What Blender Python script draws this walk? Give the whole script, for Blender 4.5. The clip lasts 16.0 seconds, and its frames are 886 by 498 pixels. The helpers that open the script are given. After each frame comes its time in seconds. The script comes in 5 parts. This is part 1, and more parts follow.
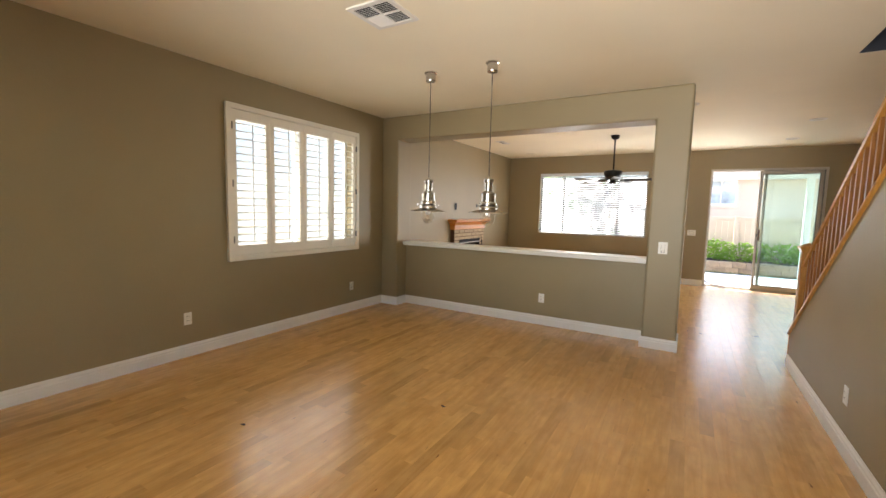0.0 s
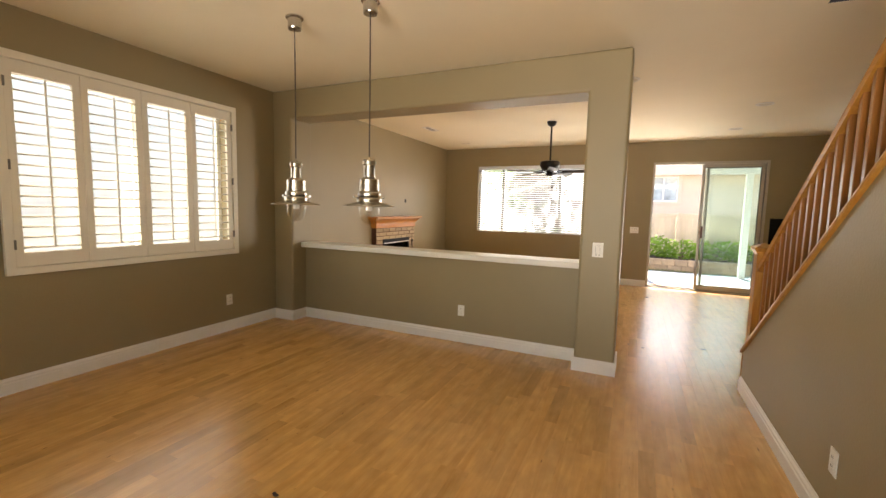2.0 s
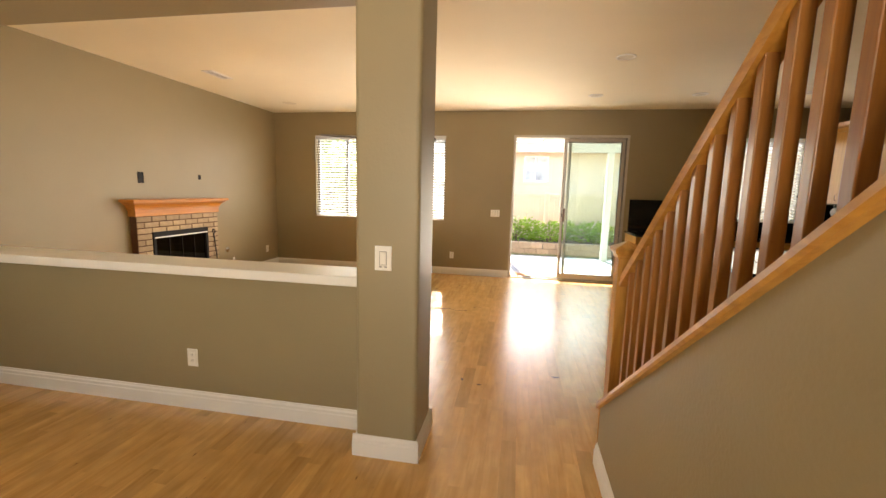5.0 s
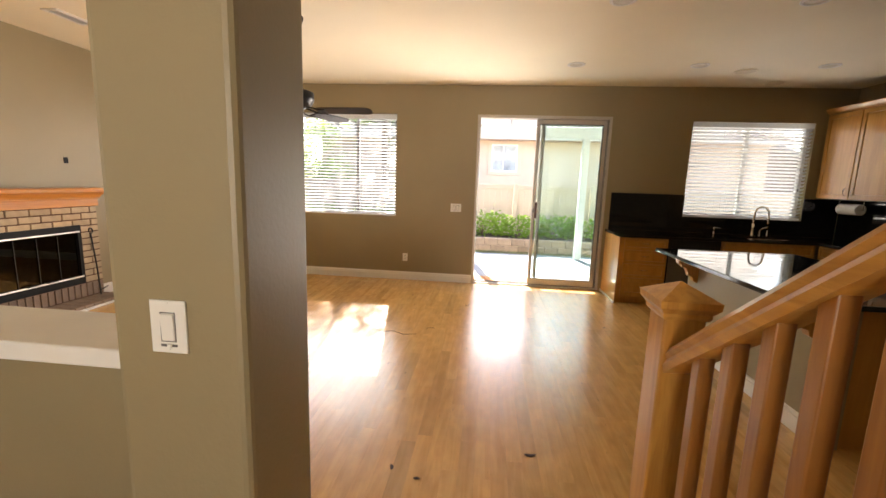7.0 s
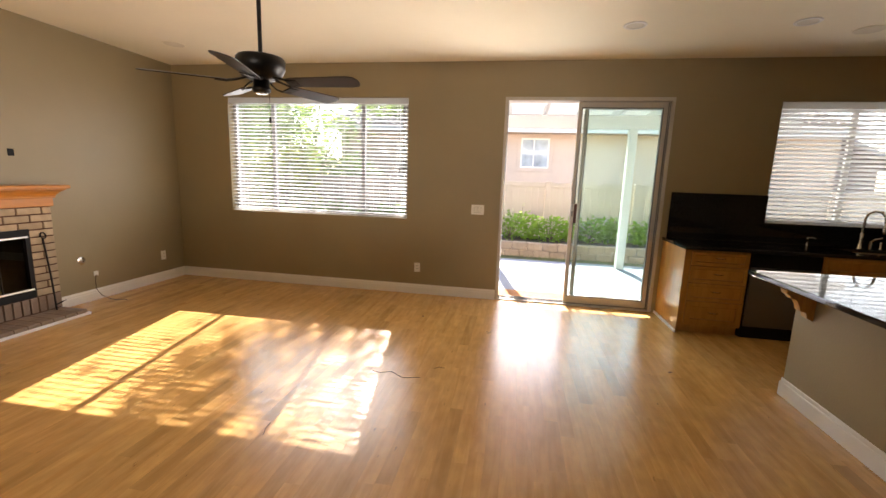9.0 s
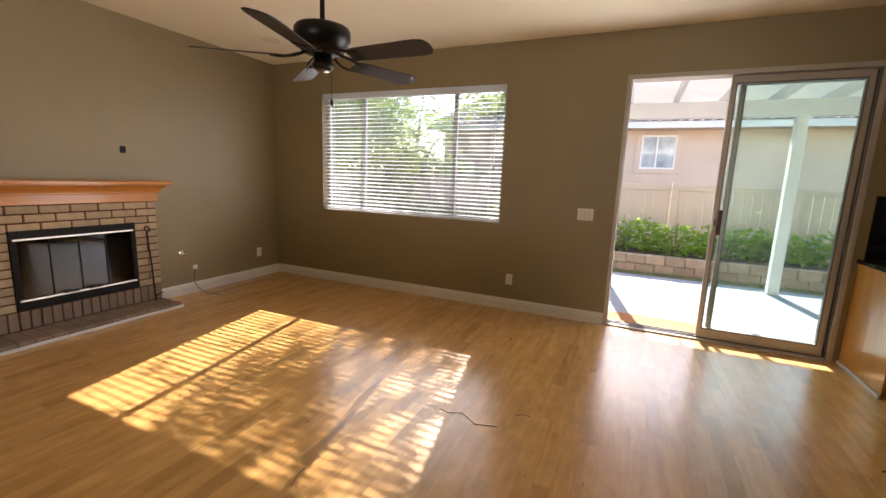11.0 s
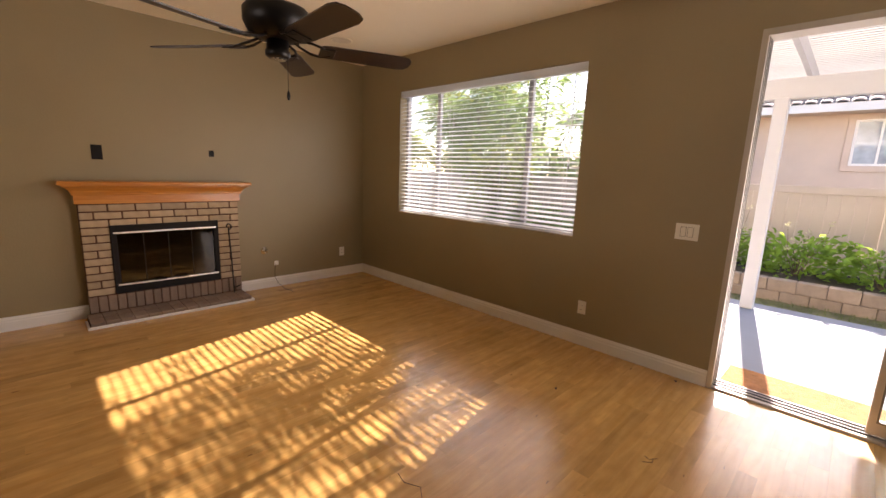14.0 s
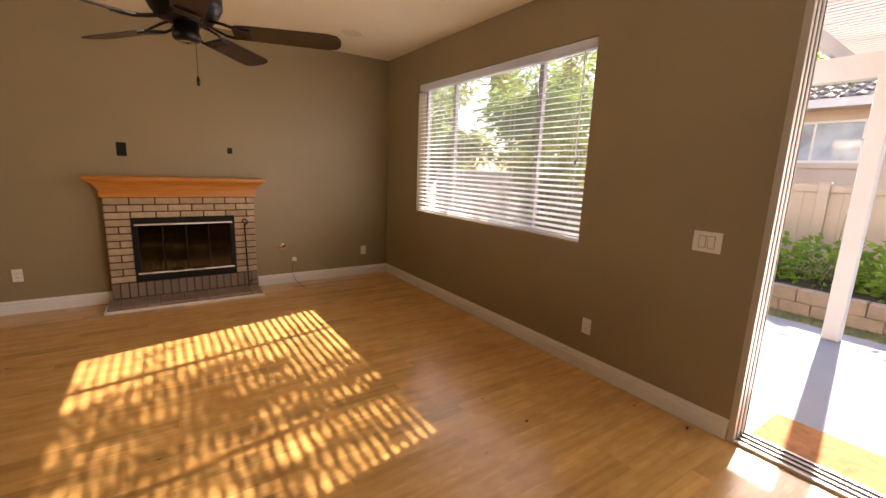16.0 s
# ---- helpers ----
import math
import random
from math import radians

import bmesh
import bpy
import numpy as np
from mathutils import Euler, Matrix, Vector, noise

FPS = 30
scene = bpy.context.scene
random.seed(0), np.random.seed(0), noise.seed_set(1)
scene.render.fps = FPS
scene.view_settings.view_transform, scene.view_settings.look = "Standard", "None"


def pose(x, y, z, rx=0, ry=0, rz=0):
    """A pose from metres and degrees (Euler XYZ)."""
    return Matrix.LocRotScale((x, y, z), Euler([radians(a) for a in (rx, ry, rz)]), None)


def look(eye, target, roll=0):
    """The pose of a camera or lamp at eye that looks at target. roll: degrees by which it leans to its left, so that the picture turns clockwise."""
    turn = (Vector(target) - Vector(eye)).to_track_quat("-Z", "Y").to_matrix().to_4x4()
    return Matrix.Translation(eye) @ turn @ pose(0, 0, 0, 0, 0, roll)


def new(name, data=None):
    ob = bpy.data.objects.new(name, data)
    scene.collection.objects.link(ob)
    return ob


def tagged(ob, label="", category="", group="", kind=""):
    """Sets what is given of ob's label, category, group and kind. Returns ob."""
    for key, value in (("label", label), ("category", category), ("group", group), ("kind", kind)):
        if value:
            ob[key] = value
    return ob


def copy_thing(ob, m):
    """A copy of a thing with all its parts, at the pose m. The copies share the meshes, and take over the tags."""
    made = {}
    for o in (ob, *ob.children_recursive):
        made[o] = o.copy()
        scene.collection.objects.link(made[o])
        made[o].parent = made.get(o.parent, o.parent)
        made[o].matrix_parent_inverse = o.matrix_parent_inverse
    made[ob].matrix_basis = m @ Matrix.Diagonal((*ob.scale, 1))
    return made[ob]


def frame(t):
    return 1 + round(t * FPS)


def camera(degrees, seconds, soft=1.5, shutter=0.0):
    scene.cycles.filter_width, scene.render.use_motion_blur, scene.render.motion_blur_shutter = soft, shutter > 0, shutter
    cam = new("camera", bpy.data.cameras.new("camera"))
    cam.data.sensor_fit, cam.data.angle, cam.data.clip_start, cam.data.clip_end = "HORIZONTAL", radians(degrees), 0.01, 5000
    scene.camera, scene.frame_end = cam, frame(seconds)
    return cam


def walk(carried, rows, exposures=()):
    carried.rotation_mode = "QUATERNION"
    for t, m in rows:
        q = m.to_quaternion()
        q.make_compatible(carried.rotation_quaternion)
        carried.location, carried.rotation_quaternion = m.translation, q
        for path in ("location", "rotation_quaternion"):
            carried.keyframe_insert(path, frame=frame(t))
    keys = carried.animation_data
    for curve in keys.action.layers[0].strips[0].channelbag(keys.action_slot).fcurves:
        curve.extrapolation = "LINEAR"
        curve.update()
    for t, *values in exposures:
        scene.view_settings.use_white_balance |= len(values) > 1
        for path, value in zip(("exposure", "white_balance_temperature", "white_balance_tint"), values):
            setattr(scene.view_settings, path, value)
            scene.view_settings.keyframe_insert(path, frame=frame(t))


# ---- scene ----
cam = camera(93.5, 16.0)
EXPOSURES = [(0.0, 3.53, 6300, 12), (1.8, 3.42, 7200, 14), (3.0, 3.42, 7500, 15), (4.5, 3.72, 7800, 15), (7.0, 3.58, 7100, 17), (8.0, 3.45, 7100, 18), (10.5, 2.85, 6700, 18), (12.0, 2.68, 6700, 21), (16.0, 2.76, 7700, 28)]
PATH = [
    (0, (0.744, 0.578, 1.435), (-0.267, 2.293, 1.246), 1.4),
    (0.5, (0.755, 0.88, 1.423), (-0.238, 2.606, 1.236), 1.4),
    (1, (0.76, 1.126, 1.418), (-0.196, 2.872, 1.229), 1.4),
    (1.5, (0.759, 1.427, 1.415), (-0.143, 3.202, 1.225), 1.4),
    (2, (0.795, 1.709, 1.413), (-0.035, 3.518, 1.218), 1.4),
    (2.5, (0.87, 2.019, 1.418), (0.119, 3.862, 1.221), 1.5),
    (3, (0.911, 2.287, 1.411), (0.239, 4.159, 1.203), 1.6),
    (3.5, (0.964, 2.601, 1.416), (0.374, 4.5, 1.198), 1.5),
    (4, (1.046, 2.916, 1.41), (0.539, 4.837, 1.177), 1.6),
    (4.5, (1.13, 3.215, 1.427), (0.707, 5.153, 1.172), 1.5),
    (7, (1.227, 4.655, 1.435), (1.025, 6.619, 1.118), 1.9),
    (7.5, (1.232, 4.902, 1.437), (1.033, 6.866, 1.119), 1.9),
    (8, (1.238, 5.154, 1.437), (1.028, 7.117, 1.114), 2.0),
    (10.5, (1.182, 6.155, 1.401), (0.511, 8.008, 1.062), 2.0),
    (11, (1.177, 6.278, 1.38), (0.378, 8.081, 1.045), 2.2),
    (11.5, (1.201, 6.434, 1.382), (0.276, 8.174, 1.04), 2.0),
    (12, (1.251, 6.583, 1.389), (0.216, 8.259, 1.036), 2.1),
    (12.5, (1.367, 6.747, 1.402), (0.239, 8.359, 1.047), 2.1),
    (13, (1.502, 6.922, 1.408), (0.283, 8.467, 1.053), 2.1),
    (13.5, (1.579, 7.096, 1.423), (0.275, 8.568, 1.061), 2.1),
    (14, (1.624, 7.278, 1.442), (0.241, 8.675, 1.075), 2.1),
    (14.5, (1.669, 7.43, 1.441), (0.217, 8.754, 1.069), 2.1),
    (15, (1.765, 7.628, 1.444), (0.249, 8.878, 1.069), 2.2),
    (15.5, (1.858, 7.823, 1.428), (0.286, 9.001, 1.054), 2.2),
    (16, (1.861, 8.05, 1.426), (0.238, 9.157, 1.05), 2.2),
]
walk(cam, [(t, look(eye, target, roll)) for t, eye, target, roll in PATH], EXPOSURES)

# ---- daylight ----
SUN_WAY = Vector((-0.265, 1.41, 1.0)).normalized()
world = bpy.data.worlds.new("sky")
scene.world = world
world.use_nodes = True
wn, wl = world.node_tree.nodes, world.node_tree.links
sky = wn.new("ShaderNodeTexSky")
sky.sky_type = "NISHITA"
sky.sun_disc = False
sky.sun_elevation = math.asin(SUN_WAY.z)
sky.sun_rotation = math.atan2(SUN_WAY.x, SUN_WAY.y)
wn["Background"].inputs["Strength"].default_value = 0.1
wl.new(sky.outputs["Color"], wn["Background"].inputs["Color"])
sun_lamp = bpy.data.lights.new("sun", "SUN")
sun_lamp.energy, sun_lamp.angle, sun_lamp.color = 4.2, radians(0.53), (1.0, 0.96, 0.905)
sun = new("sun", sun_lamp)
sun.matrix_world = look(SUN_WAY * 40, (0, 0, 0))


def daylight_fill(x, y, z, facing, wide, high, power, color=(1.0, 0.97, 0.93), spread=180):
    """An added area lamp that stands in for daylight from an opening."""
    lamp = bpy.data.lights.new("daylight_fill", "AREA")
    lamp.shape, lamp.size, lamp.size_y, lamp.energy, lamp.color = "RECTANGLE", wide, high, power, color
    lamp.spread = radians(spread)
    new("daylight_fill", lamp).matrix_world = look((x, y, z), (x + facing[0], y + facing[1], z + (facing[2] if len(facing) > 2 else 0)))


daylight_fill(-3.44, 4.02, 1.645, (1, 0), 1.69, 1.37, 1.9)
# Stands in for sunlit patio bounce, aimed to lift the west wall and ceiling.
daylight_fill(1.93, 10.745, 0.95, (-1, -0.75, 0.42), 1.62, 1.8, 4.8, (1.0, 0.96, 0.9), 100)
daylight_fill(4.57, 11.05, 1.70, (-0.6, -1), 1.47, 1.23, 2.5)
# Fill added inside the room, tilted up to brighten dining ceiling and hall.
daylight_fill(0.45, -1.5, 1.25, (0.05, 1, 0.5), 2.1, 0.9, 7.6, (1.0, 0.97, 0.92), 80)
daylight_fill(-1.267, 10.75, 1.64, (0, -1), 2.25, 1.32, 6.5)


# ---- materials ----
def mat(name, color, rough=0.5, metal=0.0, spread=0.06, scale=3.0, grain=0.0, grain_scale=200.0, coat=0.0, random_by="", random_amount=0.0, spec=0.5):
    """A surface with slow stains, fine relief and, if asked, a tone of its own for each piece."""
    m = bpy.data.materials.new(name)
    m.use_nodes = True
    n, l = m.node_tree.nodes, m.node_tree.links
    b = n["Principled BSDF"]
    b.inputs["Roughness"].default_value = rough
    b.inputs["Metallic"].default_value = metal
    b.inputs["Specular IOR Level"].default_value = spec
    b.inputs["Coat Weight"].default_value = coat
    b.inputs["Coat Roughness"].default_value = 0.12
    where = n.new("ShaderNodeTexCoord")
    cloud = n.new("ShaderNodeTexNoise")
    cloud.inputs["Scale"].default_value = scale
    cloud.inputs["Detail"].default_value = 6
    l.new(where.outputs["Object"], cloud.inputs["Vector"])
    tone = n.new("ShaderNodeMapRange")
    tone.inputs["To Min"].default_value, tone.inputs["To Max"].default_value = 1 - spread, 1 + spread
    tone.inputs["From Min"].default_value, tone.inputs["From Max"].default_value = 0.3, 0.7
    l.new(cloud.outputs["Fac"], tone.inputs["Value"])
    value = tone.outputs["Result"]
    if random_by:
        source = n.new("ShaderNodeObjectInfo" if random_by == "object" else "ShaderNodeNewGeometry")
        own = n.new("ShaderNodeMapRange")
        own.inputs["To Min"].default_value, own.inputs["To Max"].default_value = 1 - random_amount, 1 + random_amount
        l.new(source.outputs["Random" if random_by == "object" else "Random Per Island"], own.inputs["Value"])
        times = n.new("ShaderNodeMath")
        times.operation = "MULTIPLY"
        l.new(value, times.inputs[0])
        l.new(own.outputs["Result"], times.inputs[1])
        value = times.outputs["Value"]
    hue = n.new("ShaderNodeHueSaturation")
    hue.inputs["Color"].default_value = (*color, 1)
    l.new(value, hue.inputs["Value"])
    l.new(hue.outputs["Color"], b.inputs["Base Color"])
    if grain:
        fine = n.new("ShaderNodeTexNoise")
        fine.inputs["Scale"].default_value = grain_scale
        fine.inputs["Detail"].default_value = 3
        l.new(where.outputs["Object"], fine.inputs["Vector"])
        bump = n.new("ShaderNodeBump")
        bump.inputs["Strength"].default_value = grain
        bump.inputs["Distance"].default_value = 0.004
        l.new(fine.outputs["Fac"], bump.inputs["Height"])
        l.new(bump.outputs["Normal"], b.inputs["Normal"])
    return m


def wood(name, light, dark, rough=0.3, along="y", random_by="", size=1.0, random_amount=0.12, coat=0.3, coat_rough=0.12, knots=False):
    """Long-grained wood, with the grain running along an axis of the object."""
    m = bpy.data.materials.new(name)
    m.use_nodes = True
    n, l = m.node_tree.nodes, m.node_tree.links
    b = n["Principled BSDF"]
    b.inputs["Coat Weight"].default_value = coat
    b.inputs["Coat Roughness"].default_value = coat_rough
    where = n.new("ShaderNodeTexCoord")
    stretch = n.new("ShaderNodeMapping")
    wide, long = 22.0 / size, 1.6 / size
    stretch.inputs["Scale"].default_value = [long if a == along else wide for a in "xyz"]
    l.new(where.outputs["Object"], stretch.inputs["Vector"])
    shift_to = stretch.outputs["Vector"]
    own = None
    if random_by:
        source = n.new("ShaderNodeObjectInfo" if random_by == "object" else "ShaderNodeNewGeometry")
        own = source.outputs["Random" if random_by == "object" else "Random Per Island"]
        shift = n.new("ShaderNodeVectorMath")
        shift.operation = "MULTIPLY_ADD"
        spread = n.new("ShaderNodeCombineXYZ")
        for k in range(3):
            l.new(own, spread.inputs[k])
        l.new(spread.outputs["Vector"], shift.inputs[0])
        shift.inputs[1].default_value = (91, 57, 73)
        l.new(stretch.outputs["Vector"], shift.inputs[2])
        shift_to = shift.outputs["Vector"]
    grain = n.new("ShaderNodeTexNoise")
    grain.inputs["Scale"].default_value = 1.0
    grain.inputs["Detail"].default_value = 7
    grain.inputs["Roughness"].default_value = 0.62
    grain.inputs["Distortion"].default_value = 0.8
    l.new(shift_to, grain.inputs["Vector"])
    ramp = n.new("ShaderNodeValToRGB")
    ramp.color_ramp.elements[0].position, ramp.color_ramp.elements[1].position = 0.32, 0.62
    ramp.color_ramp.elements[0].color, ramp.color_ramp.elements[1].color = (*dark, 1), (*light, 1)
    l.new(grain.outputs["Fac"], ramp.inputs["Fac"])
    out = ramp.outputs["Color"]
    if own:
        tone = n.new("ShaderNodeMapRange")
        tone.inputs["To Min"].default_value, tone.inputs["To Max"].default_value = 1 + random_amount * 0.4, 1 - random_amount * 1.6
        few = n.new("ShaderNodeMath")
        few.operation = "POWER"
        few.inputs[1].default_value = 3.2
        l.new(own, few.inputs[0])
        l.new(few.outputs["Value"], tone.inputs["Value"])
        hue = n.new("ShaderNodeHueSaturation")
        l.new(tone.outputs["Result"], hue.inputs["Value"])
        l.new(out, hue.inputs["Color"])
        out = hue.outputs["Color"]
    if knots:
        spot = n.new("ShaderNodeTexNoise")
        spot.inputs["Scale"].default_value = 1.0
        spot.inputs["Detail"].default_value = 2
        squeeze = n.new("ShaderNodeMapping")
        squeeze.inputs["Scale"].default_value = (1.9, 6.5, 1.0)
        l.new(shift_to, squeeze.inputs["Vector"])
        l.new(squeeze.outputs["Vector"], spot.inputs["Vector"])
        mark = n.new("ShaderNodeMapRange")
        mark.inputs["From Min"].default_value, mark.inputs["From Max"].default_value = 0.735, 0.80
        mark.inputs["To Max"].default_value = 0.8
        l.new(spot.outputs["Fac"], mark.inputs["Value"])
        dull = n.new("ShaderNodeMix")
        dull.data_type = "RGBA"
        l.new(mark.outputs["Result"], dull.inputs["Factor"])
        l.new(out, dull.inputs[6])
        dull.inputs[7].default_value = (0.12, 0.05, 0.02, 1)
        out = dull.outputs[2]
        cloudy = n.new("ShaderNodeTexNoise")
        cloudy.inputs["Scale"].default_value = 1.0
        cloudy.inputs["Detail"].default_value = 4
        narrow = n.new("ShaderNodeMapping")
        narrow.inputs["Scale"].default_value = (0.55, 4.2, 1.0)
        l.new(shift_to, narrow.inputs["Vector"])
        l.new(narrow.outputs["Vector"], cloudy.inputs["Vector"])
        figure = n.new("ShaderNodeMapRange")
        figure.inputs["From Min"].default_value, figure.inputs["From Max"].default_value = 0.3, 0.7
        figure.inputs["To Min"].default_value, figure.inputs["To Max"].default_value = 0.86, 1.08
        l.new(cloudy.outputs["Fac"], figure.inputs["Value"])
        mottle = n.new("ShaderNodeHueSaturation")
        l.new(figure.outputs["Result"], mottle.inputs["Value"])
        l.new(out, mottle.inputs["Color"])
        out = mottle.outputs["Color"]
    l.new(out, b.inputs["Base Color"])
    wear = n.new("ShaderNodeTexNoise")
    wear.inputs["Scale"].default_value = 2.3
    wear.inputs["Detail"].default_value = 5
    l.new(where.outputs["Object"], wear.inputs["Vector"])
    gloss = n.new("ShaderNodeMapRange")
    gloss.inputs["To Min"].default_value, gloss.inputs["To Max"].default_value = rough * 0.88, rough * 1.15
    l.new(wear.outputs["Fac"], gloss.inputs["Value"])
    l.new(gloss.outputs["Result"], b.inputs["Roughness"])
    bump = n.new("ShaderNodeBump")
    bump.inputs["Strength"].default_value = 0.08
    bump.inputs["Distance"].default_value = 0.002
    l.new(grain.outputs["Fac"], bump.inputs["Height"])
    l.new(bump.outputs["Normal"], b.inputs["Normal"])
    return m


def glass(name, tint, gloss_rough=0.0, ior=1.45, haze=0.0):
    m = bpy.data.materials.new(name)
    m.use_nodes = True
    n, l = m.node_tree.nodes, m.node_tree.links
    n.remove(n["Principled BSDF"])
    clear = n.new("ShaderNodeBsdfTransparent")
    clear.inputs["Color"].default_value = (*tint, 1)
    shine = n.new("ShaderNodeBsdfGlossy")
    shine.inputs["Roughness"].default_value = gloss_rough
    edge = n.new("ShaderNodeLayerWeight")
    edge.inputs["Blend"].default_value = 0.5
    steep = n.new("ShaderNodeMath")
    steep.operation = "POWER"
    steep.inputs[1].default_value = 4.0
    l.new(edge.outputs["Facing"], steep.inputs[0])
    fac = n.new("ShaderNodeMapRange")
    fac.inputs["To Min"].default_value = ((ior - 1) / (ior + 1)) ** 2
    fac.inputs["To Max"].default_value = 0.8
    l.new(steep.outputs["Value"], fac.inputs["Value"])
    mix = n.new("ShaderNodeMixShader")
    l.new(fac.outputs["Result"], mix.inputs["Fac"])
    # A thin translucent film whitens the view through the pane.
    if haze:
        film = n.new("ShaderNodeBsdfTranslucent")
        film.inputs["Color"].default_value = (0.86, 0.9, 0.88, 1)
        veil = n.new("ShaderNodeMixShader")
        veil.inputs["Fac"].default_value = haze
        l.new(clear.outputs["BSDF"], veil.inputs[1])
        l.new(film.outputs["BSDF"], veil.inputs[2])
        l.new(veil.outputs["Shader"], mix.inputs[1])
    else:
        l.new(clear.outputs["BSDF"], mix.inputs[1])
    l.new(shine.outputs["BSDF"], mix.inputs[2])
    l.new(mix.outputs["Shader"], n["Material Output"].inputs["Surface"])
    return m


M_WALL = mat("taupe wall paint", (0.295, 0.236, 0.131), 0.45, spread=0.05, scale=1.3, grain=0.26, grain_scale=75)
M_CEIL = mat("cream ceiling paint", (0.86, 0.79, 0.615), 0.8, spread=0.03, scale=1.0, grain=0.3, grain_scale=90)
# Near-black colour carries the darkness of the unlit stair well.
M_WELLDARK = mat("unlit stair well dark", (0.03, 0.032, 0.042), 0.6, spread=0.06, scale=2, grain=0.1, grain_scale=90)
M_WHITE = mat("white trim paint", (0.78, 0.76, 0.71), 0.4, spread=0.03, scale=4, grain=0.05, grain_scale=60)
M_SHUT = mat("warm white shutter paint", (0.80, 0.76, 0.66), 0.42, spread=0.02, scale=4)
M_BLIND = mat("white blind slat", (0.66, 0.66, 0.65), 0.45, spread=0.02, scale=6)
b = M_BLIND.node_tree.nodes["Principled BSDF"]
thin = M_BLIND.node_tree.nodes.new("ShaderNodeBsdfTranslucent")
thin.inputs["Color"].default_value = (0.75, 0.75, 0.74, 1)
both = M_BLIND.node_tree.nodes.new("ShaderNodeMixShader")
both.inputs["Fac"].default_value = 0.5
M_BLIND.node_tree.links.new(b.outputs["BSDF"], both.inputs[1])
M_BLIND.node_tree.links.new(thin.outputs["BSDF"], both.inputs[2])
M_BLIND.node_tree.links.new(both.outputs["Shader"], M_BLIND.node_tree.nodes["Material Output"].inputs["Surface"])
M_PLATE = mat("white plastic plate", (0.80, 0.78, 0.72), 0.35, spread=0.02)
M_DARKGAP = mat("dark gap", (0.14, 0.07, 0.025), 0.8)
MAPLE, MAPLE_D = (0.69, 0.40, 0.134), (0.572, 0.308, 0.09)
M_PLANK = wood("maple plank", MAPLE, MAPLE_D, 0.25, "y", "object", 1.0, 0.13, 0.46, 0.27, True)
M_PLANKS = wood("maple planks", MAPLE, MAPLE_D, 0.25, "y", "island", 1.0, 0.13, 0.46, 0.27, True)
M_OAK = wood("honey oak", (0.53, 0.262, 0.055), (0.38, 0.163, 0.03), 0.3, "z", "object", 0.7, 0.08)
# The railing's honey oak again, darkened for the balusters' backlit faces.
M_OAKSHADE = wood("shade-darkened baluster oak", (0.35, 0.142, 0.029), (0.23, 0.083, 0.016), 0.32, "z", "object", 0.7, 0.08)
M_OAKY = wood("honey oak long", (0.53, 0.262, 0.055), (0.38, 0.163, 0.03), 0.3, "y", "object", 0.7, 0.08)
# Taupe aluminium, toned down because its inner side is backlit.
M_ALU = mat("taupe frame toned backlit", (0.47, 0.43, 0.37), 0.38, 0.15, spread=0.03)
M_ALUD = mat("dark grey frame", (0.16, 0.155, 0.145), 0.4, 0.3, spread=0.03)
M_GLASS = glass("window glass", (0.95, 0.97, 0.96))
M_GLASSG = glass("hazy green door glass", (0.90, 0.965, 0.94), haze=0.01)
# Tint dims the bright view outside; the film lays haze over it.
M_GLASSN = glass("tinted window glass", (0.70, 0.73, 0.75), haze=0.007)
# Grey puts the backlit frame's shade into its colour.
M_WINSHADE = mat("backlit window frame", (0.27, 0.265, 0.26), 0.45, spread=0.04)
M_STUCCO = mat("tan stucco", (0.60, 0.475, 0.375), 0.9, spread=0.05, scale=2, grain=0.3, grain_scale=60)
M_FENCE = mat("tan fence vinyl", (0.58, 0.47, 0.36), 0.7, spread=0.06, scale=2, grain=0.1)
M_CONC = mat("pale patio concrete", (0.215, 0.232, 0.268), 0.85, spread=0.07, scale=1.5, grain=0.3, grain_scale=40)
M_PERG = mat("white pergola paint", (0.66, 0.645, 0.62), 0.55, spread=0.03)


# ---- building blocks ----
def part(name, bm, material, parent=None, label="", smooth=False):
    me = bpy.data.meshes.new(name)
    bm.normal_update()
    bm.to_mesh(me)
    bm.free()
    me.materials.append(material)
    if smooth:
        for p in me.polygons:
            p.use_smooth = True
    ob = new(name, me)
    if parent:
        ob.parent = parent
    if label:
        ob["label"] = label
    return ob


def base(name, at, label, category, group="", rz=0):
    ob = new(name)
    ob.matrix_world = pose(*at, 0, 0, rz)
    ob.empty_display_size = 0.05
    return tagged(ob, label, category, group)


def setting(ob, label="", category=""):
    return tagged(ob, label, category, "", "structure")


def add_box(bm, x0, x1, y0, y1, z0, z1, bevel=0.0, segments=1, m=None):
    made = bmesh.ops.create_cube(bm, size=1.0)
    vs = made["verts"]
    bmesh.ops.scale(bm, vec=(x1 - x0, y1 - y0, z1 - z0), verts=vs)
    bmesh.ops.translate(bm, vec=((x0 + x1) / 2, (y0 + y1) / 2, (z0 + z1) / 2), verts=vs)
    if m:
        bmesh.ops.transform(bm, matrix=m, verts=vs)
    if bevel:
        edges = list({e for v in vs for e in v.link_edges})
        bmesh.ops.bevel(bm, geom=edges, offset=bevel, segments=segments, affect="EDGES", profile=0.5)
    return bm


def box(x0, x1, y0, y1, z0, z1, bevel=0.0, segments=1, m=None):
    return add_box(bmesh.new(), x0, x1, y0, y1, z0, z1, bevel, segments, m)


